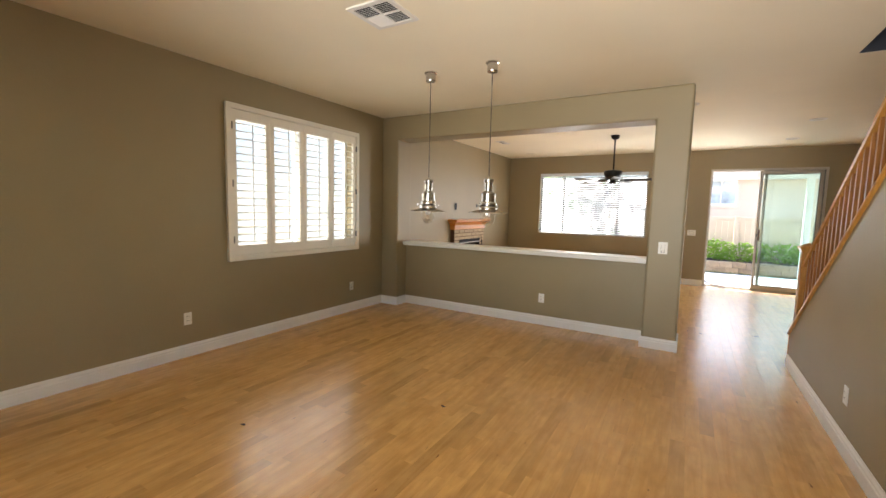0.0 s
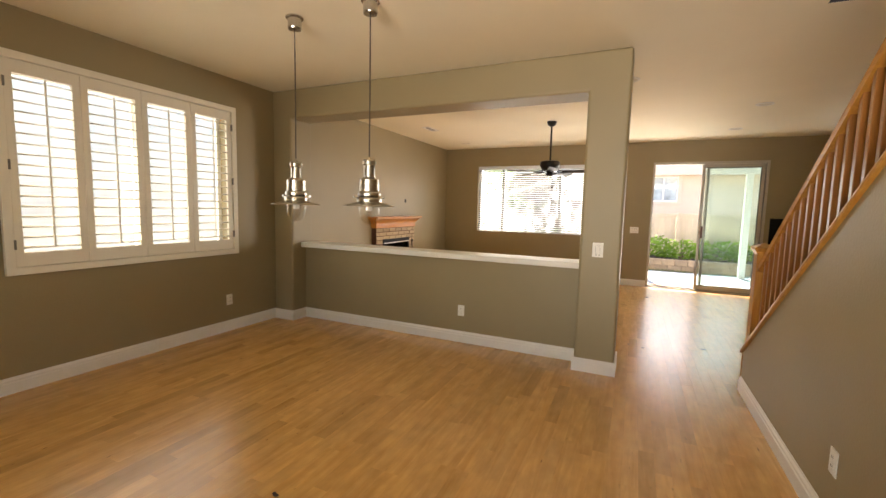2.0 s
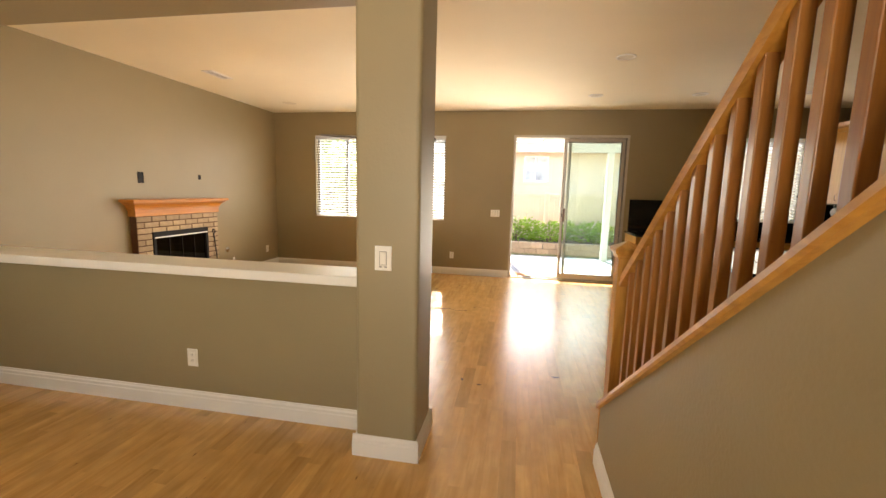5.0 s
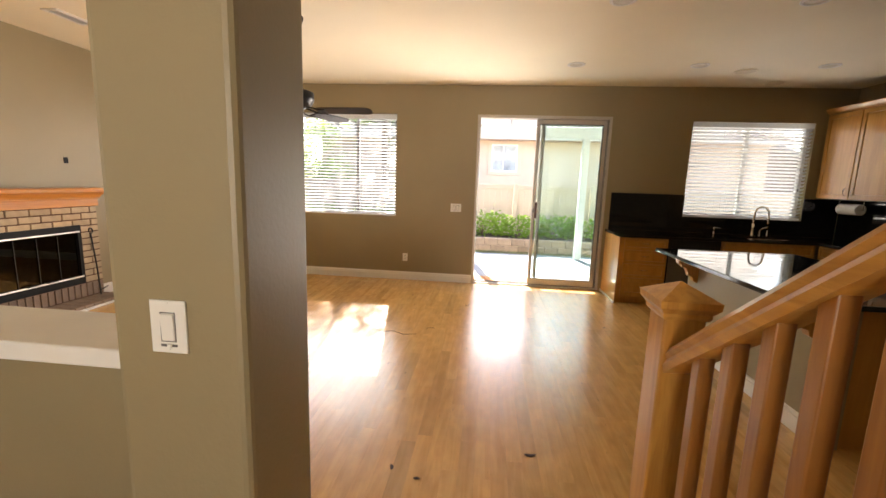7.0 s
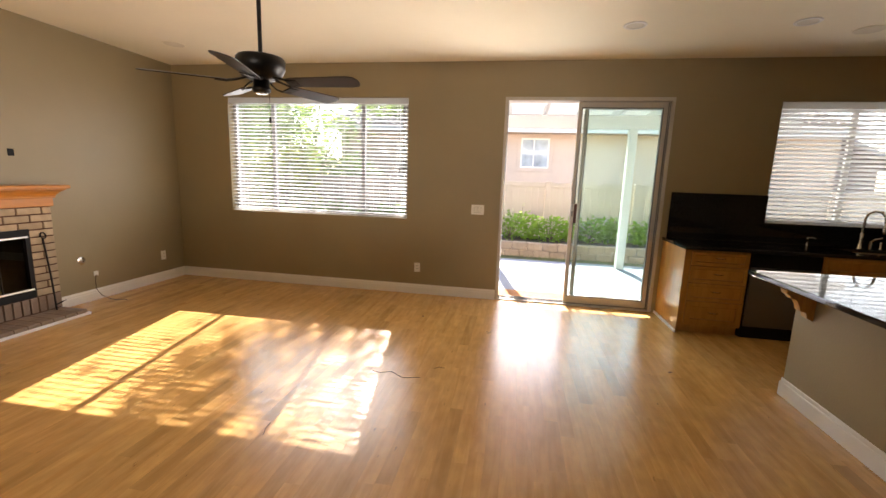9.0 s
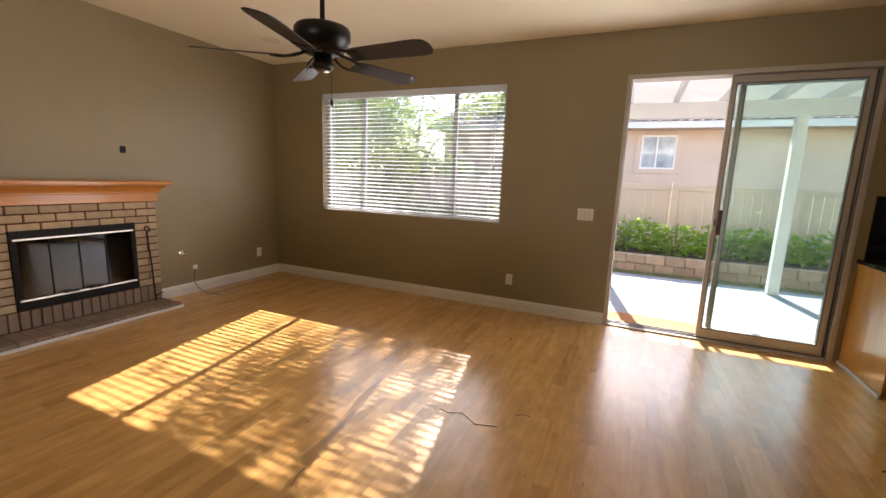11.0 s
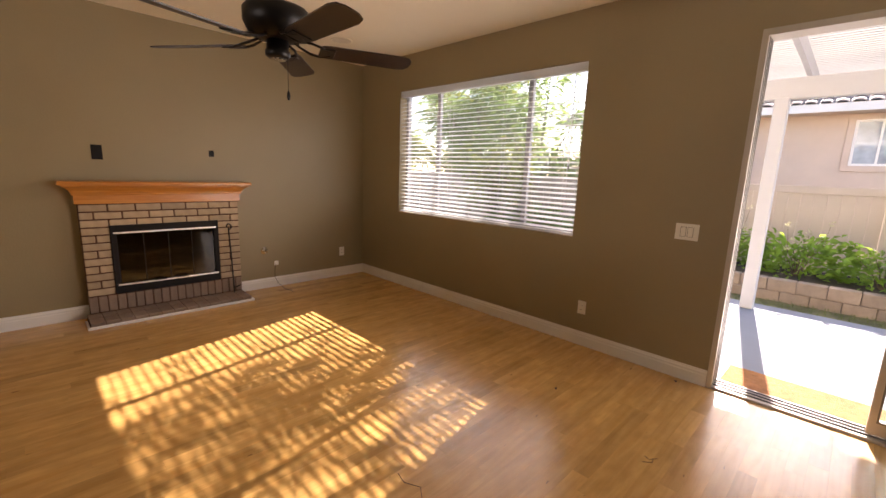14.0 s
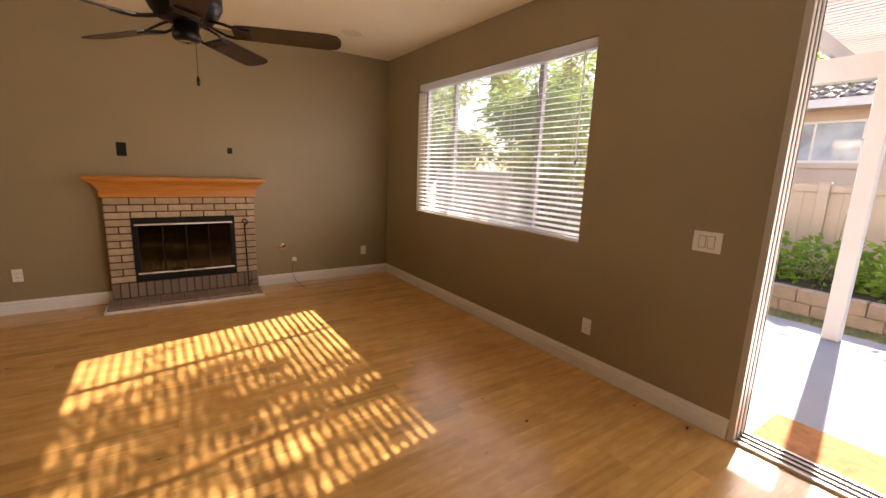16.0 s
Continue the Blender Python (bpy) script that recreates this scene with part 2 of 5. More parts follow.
def add_lathe(bm, outline, steps=24, m=None, closed=True):
    """A solid turned round z from (radius, height) pairs."""
    rings = []
    m = m or Matrix.Identity(4)
    for r, z in outline:
        rings.append([bm.verts.new(m @ Vector((r * math.cos(a), r * math.sin(a), z))) for a in [2 * math.pi * k / steps for k in range(steps)]])
    for lo, hi in zip(rings, rings[1:]):
        for k in range(steps):
            bm.faces.new((lo[k], lo[(k + 1) % steps], hi[(k + 1) % steps], hi[k]))
    if closed:
        bm.faces.new(rings[0][::-1])
        bm.faces.new(rings[-1])
    bmesh.ops.recalc_face_normals(bm, faces=bm.faces[:])
    return bm


def lathe(outline, steps=24, m=None, closed=True):
    return add_lathe(bmesh.new(), outline, steps, m, closed)


def add_tube(bm, points, radius, steps=8):
    """A round bar along points; radius may be one number or one a point."""
    pts = [Vector(p) for p in points]
    rad = radius if isinstance(radius, (list, tuple)) else [radius] * len(pts)
    rings = []
    side = None
    for k, p in enumerate(pts):
        ahead = (pts[min(k + 1, len(pts) - 1)] - pts[max(k - 1, 0)]).normalized()
        if side is None:
            side = ahead.orthogonal().normalized()
        side = (side - ahead * side.dot(ahead)).normalized()
        up = ahead.cross(side)
        rings.append([bm.verts.new(p + rad[k] * (side * math.cos(a) + up * math.sin(a))) for a in [2 * math.pi * j / steps for j in range(steps)]])
    for lo, hi in zip(rings, rings[1:]):
        for j in range(steps):
            bm.faces.new((lo[j], lo[(j + 1) % steps], hi[(j + 1) % steps], hi[j]))
    bm.faces.new(rings[0][::-1])
    bm.faces.new(rings[-1])
    return bm


def tube(points, radius, steps=8):
    return add_tube(bmesh.new(), points, radius, steps)


def prism(outline, a0, a1, axis="x", bevel=0.0):
    """An outline in the plane across an axis, drawn out from a0 to a1."""
    bm = bmesh.new()

    def at(u, v, a):
        return {"x": (a, u, v), "y": (u, a, v), "z": (u, v, a)}[axis]
    lo = [bm.verts.new(at(u, v, a0)) for u, v in outline]
    hi = [bm.verts.new(at(u, v, a1)) for u, v in outline]
    n = len(outline)
    bm.faces.new(lo)
    bm.faces.new(hi[::-1])
    for k in range(n):
        bm.faces.new((lo[k], hi[k], hi[(k + 1) % n], lo[(k + 1) % n]))
    bmesh.ops.recalc_face_normals(bm, faces=bm.faces[:])
    if bevel:
        bmesh.ops.bevel(bm, geom=bm.edges[:], offset=bevel, segments=2, affect="EDGES", profile=0.5)
    return bm


def slab_with_holes(u_range, v_range, w0, w1, holes, axis, bevel=0.0):
    """A wall or slab across an axis (w), pierced by holes (u0, u1, v0, v1); all of one piece."""
    us = sorted({*u_range, *[h[0] for h in holes], *[h[1] for h in holes]})
    vs = sorted({*v_range, *[h[2] for h in holes], *[h[3] for h in holes]})
    us = [u for u in us if u_range[0] <= u <= u_range[1]]
    vs = [v for v in vs if v_range[0] <= v <= v_range[1]]

    def solid(i, j):
        if not (0 <= i < len(us) - 1 and 0 <= j < len(vs) - 1):
            return False
        u, v = (us[i] + us[i + 1]) / 2, (vs[j] + vs[j + 1]) / 2
        return not any(h[0] < u < h[1] and h[2] < v < h[3] for h in holes)

    def at(u, v, w):
        return {"x": (w, u, v), "y": (u, w, v), "z": (u, v, w)}[axis]
    bm, made = bmesh.new(), {}

    def vert(i, j, w):
        if (i, j, w) not in made:
            made[i, j, w] = bm.verts.new(at(us[i], vs[j], w))
        return made[i, j, w]
    for i in range(len(us) - 1):
        for j in range(len(vs) - 1):
            if not solid(i, j):
                continue
            for w in (w0, w1):
                bm.faces.new([vert(*c, w) for c in ((i, j), (i + 1, j), (i + 1, j + 1), (i, j + 1))])
            for di, dj, a, b in ((-1, 0, (i, j), (i, j + 1)), (1, 0, (i + 1, j), (i + 1, j + 1)), (0, -1, (i, j), (i + 1, j)), (0, 1, (i, j + 1), (i + 1, j + 1))):
                if not solid(i + di, j + dj):
                    bm.faces.new([vert(*a, w0), vert(*b, w0), vert(*b, w1), vert(*a, w1)])
    bmesh.ops.recalc_face_normals(bm, faces=bm.faces[:])
    bmesh.ops.dissolve_limit(bm, angle_limit=radians(1), verts=bm.verts[:], edges=bm.edges[:])
    if bevel:
        sharp = [e for e in bm.edges if len(e.link_faces) == 2 and e.calc_face_angle(0) > 0.5]
        bmesh.ops.bevel(bm, geom=sharp, offset=bevel, segments=3, affect="EDGES", profile=0.5)
    return bm


# ---- the rooms ----
WX, NY, H = -3.235, 10.58, 2.745
EX, SY = 5.75, -1.6
STAIR_X0, STAIR_X1 = 1.65, 2.76

SHUT = (3.17, 4.865, 0.955, 2.335)
WIN = (-2.449, -0.085, 0.928, 2.352)
DOOR = (1.04, 2.82, -0.06, 2.36)
# Opening of the unseen window added behind the camera.
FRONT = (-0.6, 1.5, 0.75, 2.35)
KWIN = (3.835, 5.31, 1.082, 2.322)

setting(part("floor", box(WX - 0.15, EX + 0.15, SY - 0.15, NY + 0.16, -0.25, -0.016), M_DARKGAP), "dark underfloor below maple strip boards", "floor")
setting(part("ceiling", slab_with_holes((WX - 0.15, EX + 0.15), (SY - 0.15, NY + 0.2), H, H + 0.3, [(1.8, STAIR_X1, SY, 5.2)], "z"), M_CEIL), "cream painted flat ceiling", "ceiling")
setting(part("wall_west", slab_with_holes((SY, NY), (-0.25, H), WX - 0.15, WX, [SHUT], "x"), M_WALL), "taupe painted wall with a shuttered window", "wall")
setting(part("wall_north", slab_with_holes((WX - 0.15, EX + 0.15), (-0.25, H), NY, NY + 0.18, [WIN, DOOR, KWIN], "y"), M_WALL), "taupe painted wall with windows and a patio door", "wall")
setting(part("wall_east", box(EX, EX + 0.15, SY, NY, -0.25, H), M_WALL), "taupe painted kitchen wall", "wall")
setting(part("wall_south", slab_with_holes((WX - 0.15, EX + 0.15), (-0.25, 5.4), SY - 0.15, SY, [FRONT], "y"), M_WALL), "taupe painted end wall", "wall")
# Unseen window, added as the excuse for the fill lamp in front of it.
front = setting(base("window_4", (0.45, SY, 0.75), "unseen white framed front window added for fill light", "window"))
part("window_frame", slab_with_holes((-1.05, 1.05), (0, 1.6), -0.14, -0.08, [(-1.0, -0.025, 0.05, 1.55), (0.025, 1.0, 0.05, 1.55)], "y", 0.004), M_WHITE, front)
setting(part("wall_kitchen", box(STAIR_X1 + 0.12, EX, 5.25, 5.4, -0.016, H), M_WALL), "taupe painted kitchen end wall", "wall")
setting(part("wall_stair", box(STAIR_X1, STAIR_X1 + 0.12, SY, 5.4, -0.016, H), M_WALL), "taupe painted stair wall", "wall")
setting(part("wall_stair_upper", box(STAIR_X1, STAIR_X1 + 0.12, SY, 5.4, H, 5.4), M_WELLDARK), "upper stair wall coloured near-black for the unlit well", "wall")
setting(part("wall_landing", slab_with_holes((1.68, STAIR_X1), (SY, 5.32), H + 0.3, 5.4, [(1.8, STAIR_X1, SY, 5.2)], "z"), M_WELLDARK), "upper stair well coloured near-black as unlit", "wall")
# Thin dark sheets added over the cream slab edge to shade it.
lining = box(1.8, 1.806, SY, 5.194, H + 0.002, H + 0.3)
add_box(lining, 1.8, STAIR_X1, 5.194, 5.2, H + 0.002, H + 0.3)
setting(part("wall_well_lining", lining, M_WELLDARK), "added near-black sheet for the shade at the stair well edge", "wall")
setting(part("ceiling_upper", box(1.68, STAIR_X1 + 0.12, SY - 0.15, 5.32, 5.4, 5.5), M_WELLDARK), "ceiling over the stairs coloured near-black as unlit", "ceiling")

# the partition between dining room and family room: two piers, a beam and a low wall with a ledge
setting(part("wall_partition", slab_with_holes((WX, 0.70), (-0.016, H), 5.5, 5.84, [(-2.946, 0.367, -0.016, 2.418)], "y", 0.022), M_WALL), "taupe partition with two piers and a beam", "wall")
setting(part("wall_low", box(-2.95, 0.37, 5.727, 5.84, -0.016, 0.893), M_WALL), "taupe low wall below a white ledge", "wall")
setting(part("ledge", box(-2.945, 0.366, 5.64, 5.92, 0.893, 0.95, 0.006, 2), M_WHITE), "white painted ledge on the low wall", "ledge")


def cap_z(y):
    return 0.322 + 0.718 * (5.69 - y)


y_top = 5.69 - (H - 0.322) / 0.718
setting(part("wall_stairside", prism([(SY, -0.016), (5.70, -0.016), (5.70, cap_z(5.70)), (y_top, H), (SY, H)], STAIR_X0, STAIR_X0 + 0.15), M_WALL), "taupe wall that follows the stair slope", "wall")


# ---- baseboards ----
def baseboard(x0, y0, x1, y1, side):
    """A white board with a stepped top along a wall; side: +1 where the room lies left of the way."""
    a, b = Vector((x0, y0, 0)), Vector((x1, y1, 0))
    ahead = (b - a).normalized()
    out = Vector((-ahead.y, ahead.x, 0)) * side
    bm = bmesh.new()
    outline = [(0, 0), (0.016, 0), (0.016, 0.078), (0.012, 0.084), (0.012, 0.099), (0.006, 0.108), (0.004, 0.119), (0, 0.119)]
    ends = [[bm.verts.new(p + out * d + Vector((0, 0, z))) for d, z in outline] for p in (a, b)]
    bm.faces.new(ends[0])
    bm.faces.new(ends[1][::-1])
    for k in range(len(outline)):
        j = (k + 1) % len(outline)
        bm.faces.new((ends[0][k], ends[1][k], ends[1][j], ends[0][j]))
    bmesh.ops.recalc_face_normals(bm, faces=bm.faces[:])
    return setting(part("baseboard", bm, M_WHITE), "white painted baseboard along the wall", "baseboard")


for run in ((WX, SY, WX, 5.5, -1), (WX, 5.84, WX, 7.6, -1), (WX, 8.93, WX, NY, -1), (WX, 5.5, -2.9295, 5.5, -1), (-2.946, 5.4995, -2.946, 5.7275, -1),
            (-2.946, 5.727, 0.367, 5.727, -1), (0.367, 5.7275, 0.367, 5.4995, -1), (0.3505, 5.5, 0.7165, 5.5, -1), (0.70, 5.4995, 0.70, 5.8405, -1),
            (WX, 5.84, 0.716, 5.84, 1), (WX, NY, 1.038, NY, -1), (STAIR_X0, SY, STAIR_X0, 5.70, 1)):
    baseboard(*run)


# ---- windows and the patio door ----
def blind_window(name, x0, x1, z0, z1, mullions, label, slat_gap=0.0425, tilt=16, frame_mat=M_WHITE, glazing=M_GLASS):
    """A white sliding window in the north wall with a lowered slatted blind in its recess."""
    win = setting(base(name, ((x0 + x1) / 2, NY, z0), label, "window"))
    ox = (x0 + x1) / 2
    yf0, yf1 = 0.10, 0.15

    def put(nm, bm, material, lab=""):
        return part(nm, bm, material, win, lab)
    w = (x1 - x0) / 2
    h = z1 - z0
    f = slab_with_holes((-w, w), (0, h), yf0, yf1, [(-w + 0.045, w - 0.045, 0.045, h - 0.045)], "y", 0.003)
    put("window_frame", f, frame_mat)
    for mx in mullions:
        put("mullion", box(mx - ox - 0.024, mx - ox + 0.024, yf0 + 0.003, yf1 - 0.003, 0.045, h - 0.045, 0.003), frame_mat)
    edges = [-w + 0.045, *[v for mx in mullions for v in (mx - ox - 0.024, mx - ox + 0.024)], w - 0.045]
    for a, b in zip(edges[::2], edges[1::2]):
        pane = put("pane", box(a, b, 0.122, 0.127, 0.045, h - 0.045), glazing)
        pane.visible_shadow = False
    blind = base("window_blind", (ox, NY, z0), "white horizontal slatted blind, lowered and half open", "blind")
    part("head_rail", box(-w + 0.006, w - 0.006, 0.004, 0.07, h - 0.07, h - 0.004, 0.004, 2), M_BLIND, blind)
    part("bottom_rail", box(-w + 0.01, w - 0.01, 0.012, 0.06, 0.006, 0.03, 0.005, 2), M_BLIND, blind)
    count = int((h - 0.12) / slat_gap)
    me = None
    for k in range(count):
        z = 0.05 + k * (h - 0.14) / (count - 1)
        if me is None:
            ob = part("slat", box(-w + 0.01, w - 0.01, -0.024, 0.024, -0.0014, 0.0014), M_BLIND, blind)
            me = ob.data
        else:
            ob = new("slat", me)
            ob.parent = blind
        ob.matrix_basis = pose(0, 0.037, z, tilt)
    for fx in (0.06, 0.35, 0.65, 0.94):
        for dy in (0.011, 0.063):
            part("ladder_cord", tube([(-w + 2 * w * fx, dy, 0.02), (-w + 2 * w * fx, dy, h - 0.06)], 0.0012, 5), M_BLIND, blind)
    wand_x = w - 0.10
    part("tilt_wand", tube([(wand_x, 0.002, h - 0.06), (wand_x + 0.004, -0.004, h - 0.82)], 0.004, 6), M_BLIND, blind)
    part("wand_grip", lathe([(0.004, 0), (0.009, 0.006), (0.009, 0.03), (0.004, 0.04)], 10, pose(wand_x + 0.004, -0.004, h - 0.86)), M_ALUD, blind)
    return win


blind_window("window_1", *WIN, (-1.89, -0.68), "grey three-light window in the family room wall", frame_mat=M_WINSHADE, glazing=M_GLASSN)
blind_window("window_2", *KWIN, (4.58,), "white two-light window over the kitchen sink", tilt=-27)

# shuttered window in the west wall
shut_window = setting(base("window_3", (WX, (SHUT[0] + SHUT[1]) / 2, SHUT[2]), "white window behind plantation shutters", "window"))
w3, h3 = (SHUT[1] - SHUT[0]) / 2, SHUT[3] - SHUT[2]
part("window_frame", slab_with_holes((-w3, w3), (0, h3), -0.14, -0.10, [(-w3 + 0.04, w3 - 0.04, 0.04, h3 - 0.04)], "x", 0.003), M_WHITE, shut_window)
part("mullion", box(-0.138, -0.102, -0.022, 0.022, 0.04, h3 - 0.04), M_WHITE, shut_window)
for a, b in ((-w3 + 0.04, -0.022), (0.022, w3 - 0.04)):
    pane = part("pane", box(-0.122, -0.118, a, b, 0.04, h3 - 0.04), M_GLASS, shut_window)
    pane.visible_shadow = False
shutters = base("plantation_shutters", (WX, 4.012, 0.858), "white painted four-panel plantation shutters with open louvres", "shutters")
SW, SH = 0.95, 1.575
part("surround", slab_with_holes((-SW, SW), (0, SH), 0.0, 0.036, [(-SW + 0.055, SW - 0.055, 0.055, SH - 0.055)], "x", 0.005), M_SHUT, shutters)
panel_w = (2 * SW - 0.116) / 4
for k in range(4):
    y0 = -SW + 0.058 + k * panel_w
    y1 = y0 + panel_w - 0.003
    sx0, sx1 = -0.004, 0.024
    panel = part("shutter_panel", slab_with_holes((y0, y1), (0.058, SH - 0.058), sx0, sx1, [(y0 + 0.05, y1 - 0.05, 0.16, SH - 0.15)], "x", 0.003), M_SHUT, shutters)
    louvres = 17
    me = None
    for j in range(louvres):
        z = 0.16 + (j + 0.5) * (SH - 0.31) / louvres
        if me is None:
            bm = bmesh.new()
            add_lathe(bm, [(0.031, -(y1 - y0 - 0.102) / 2), (0.031, (y1 - y0 - 0.102) / 2)], 12)
            bmesh.ops.scale(bm, vec=(1, 0.2, 1), verts=bm.verts[:])
            bmesh.ops.rotate(bm, cent=(0, 0, 0), matrix=Matrix.Rotation(radians(90), 3, "X"), verts=bm.verts[:])
            ob = part("louvre", bm, M_SHUT, panel, smooth=True)
            me = ob.data
        else:
            ob = new("louvre", me)
            ob.parent = panel
        ob.matrix_basis = pose(0.008, (y0 + y1) / 2, z, 0, 8, 0)
    part("tilt_rod", box(0.040, 0.049, (y0 + y1) / 2 - 0.006, (y0 + y1) / 2 + 0.006, 0.19, SH - 0.17, 0.002), M_SHUT, panel)
    if k in (0, 3):
        hy = y0 - 0.002 if k == 0 else y1 + 0.002
        for hz in (0.22, SH / 2, SH - 0.22):
            part("hinge", box(0.024, 0.041, hy - 0.007, hy + 0.007, hz - 0.035, hz + 0.035, 0.002), M_ALUD, panel)

# patio door: its left half stands open, both glass panels to the right
door = setting(base("door_1", (1.93, NY, 0), "pale aluminium sliding patio door, half open", "door"))
dw, dh = 0.89, 2.36
part("door_frame", slab_with_holes((-dw, dw), (0.0, dh), -0.012, 0.14, [(-dw + 0.035, dw - 0.035, -0.001, dh - 0.04)], "y", 0.003), M_ALU, door)
part("sill", box(-dw + 0.035, dw - 0.035, -0.01, 0.16, -0.02, 0.018, 0.004), M_ALU, door)
for ry in (0.03, 0.075, 0.12):
    part("track", box(-dw + 0.036, dw - 0.036, ry - 0.003, ry + 0.003, 0.018, 0.028), M_ALUD, door)

for jx in (-dw + 0.035, dw - 0.039):
    for j0, j1 in ((0.016, 0.030), (0.066, 0.084), (0.116, 0.124)):
        part("jamb_channel", box(jx, jx + 0.004, j0, j1, 0.029, dh - 0.041), M_ALUD, door, "dark weather strip in the jamb")


def door_panel(name, x0, x1, y, lab):
    p = part(name, slab_with_holes((x0, x1), (0.028, dh - 0.045), y - 0.018, y + 0.018, [(x0 + 0.038, x1 - 0.042, 0.11, dh - 0.105)], "y", 0.003), M_ALU, door, lab)
    g = part("pane", box(x0 + 0.038, x1 - 0.042, y - 0.003, y + 0.003, 0.11, dh - 0.105), M_GLASSG, p)
    g.visible_shadow = False
    part("glazing_seal", slab_with_holes((x0 + 0.034, x1 - 0.038), (0.106, dh - 0.101), y - 0.0195, y + 0.0195, [(x0 + 0.044, x1 - 0.048, 0.118, dh - 0.113)], "y"), M_ALUD, p)
    return p


sliding = door_panel("sliding_panel", -0.085, 0.83, 0.05, "sliding panel with greenish glass")
door_panel("fixed_panel", -0.01, dw - 0.036, 0.098, "fixed panel with greenish glass")
part("handle", box(-0.078, -0.04, 0.012, 0.033, 0.98, 1.19, 0.006, 2), M_ALU, sliding, "pale metal door handle")
part("grip", box(-0.052, -0.02, -0.028, 0.012, 0.98, 1.20, 0.006, 2), mat("dark red-brown grip", (0.085, 0.03, 0.018), 0.45), sliding, "dark red-brown wooden grip")
part("latch", box(-0.075, -0.058, 0.004, 0.013, 1.055, 1.115, 0.003), M_ALUD, sliding, "black latch")

# ---- stairs ----
RISE, RUN = 0.183, 0.249
steps = int((H + 0.3) / RISE)
stair = base("staircase", (STAIR_X0, 5.70, 0), "straight wooden staircase behind a sloping wall", "stairs")
for k in range(steps):
    y1 = -0.06 - k * RUN
    part("riser", box(0.152, 1.108, y1 - 0.02, y1, k * RISE - (0 if k else 0.0), (k + 1) * RISE - 0.03), M_WHITE, stair)
    part("tread", box(0.152, 1.108, y1 - RUN - 0.02, y1 + 0.025, (k + 1) * RISE - 0.03, (k + 1) * RISE, 0.006, 2), M_OAKY, stair)
railing = base("stair_railing", (STAIR_X0 + 0.075, 5.70, 0), "honey oak stair railing with square balusters", "railing")


def slope_bar(width_outline, y0, y1, z_at):
    """A bar with a cross-section (x, up) that follows the slope from y0 to y1 (local, falling)."""
    bm = bmesh.new()
    ends = [[bm.verts.new((x, y, z_at(y) + u)) for x, u in width_outline] for y in (y0, y1)]
    bm.faces.new(ends[0])
    bm.faces.new(ends[1][::-1])
    n = len(width_outline)
    for k in range(n):
        bm.faces.new((ends[0][k], ends[1][k], ends[1][(k + 1) % n], ends[0][(k + 1) % n]))
    bmesh.ops.recalc_face_normals(bm, faces=bm.faces[:])
    return bm


def cap_at(y):
    return cap_z(y + 5.70)


def rail_at(y):
    return 1.062 + 0.722 * (-0.06 - y)


part("wall_cap", slope_bar([(-0.094, 0.0), (0.094, 0.0), (0.098, 0.012), (0.092, 0.036), (-0.092, 0.036), (-0.098, 0.012)], 0.012, y_top - 5.70, cap_at), M_OAKY, railing, "honey oak cap on the sloping wall")
part("end_trim", box(-0.08, 0.08, 0.0, 0.014, 0.0, cap_at(0) + 0.005, 0.003), M_OAK, railing)
HAND = [(-0.030, -0.035), (0.030, -0.035), (0.034, -0.015), (0.026, 0.0), (0.030, 0.016), (0.020, 0.032), (0, 0.038), (-0.020, 0.032), (-0.030, 0.016), (-0.026, 0.0), (-0.034, -0.015)]
part("handrail", slope_bar(HAND, 0.017, -3.2, rail_at), M_OAKY, railing)
part("newel_post", box(-0.041, 0.059, 0.016, 0.116, 0.0, 1.13, 0.006, 2), M_OAK, railing)
bm = bmesh.new()
cx, cy = 0.009, 0.066
last = None
for half, z in ((0.054, 1.114), (0.058, 1.122), (0.058, 1.130), (0.071, 1.146), (0.073, 1.164), (0.003, 1.202)):
    ring = [bm.verts.new((cx + sx * half, cy + sy * half, z)) for sx, sy in ((-1, -1), (1, -1), (1, 1), (-1, 1))]
    if last:
        for k in range(4):
            bm.faces.new((last[k], last[(k + 1) % 4], ring[(k + 1) % 4], ring[k]))
    else:
        bm.faces.new(ring[::-1])
    last = ring
bm.faces.new(last)
part("newel_cap", bm, M_OAK, railing, "low pyramid newel cap")
y = -0.105
while y > -3.1:
    part("baluster", prism([(y - 0.0165, cap_at(y - 0.0165) + 0.02), (y + 0.0165, cap_at(y + 0.0165) + 0.02), (y + 0.0165, rail_at(y + 0.0165) - 0.03), (y - 0.0165, rail_at(y - 0.0165) - 0.03)], -0.0165, 0.0165, "x", 0.003), M_OAKSHADE, railing)
    y -= 0.106

# ---- outside ----
setting(part("ground", box(-60, 60, 10.76, 120, -0.5, -0.11), mat("garden soil", (0.27, 0.225, 0.17), 0.95, spread=0.25, scale=1.2, grain=0.6, grain_scale=25)), "bare garden soil", "ground")
setting(part("ground", box(-60, WX - 0.16, -40, 10.76, -0.5, -0.11), mat("side yard gravel", (0.45, 0.42, 0.37), 0.95, spread=0.15, scale=2, grain=0.6, grain_scale=40)), "pale gravel side yard", "ground")
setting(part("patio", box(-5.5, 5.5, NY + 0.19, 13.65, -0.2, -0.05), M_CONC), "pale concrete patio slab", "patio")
fence = base("garden_fence", (-0.55, 15.5, -0.11), "tan vinyl privacy fence with lattice gaps", "fence")
board_me = []
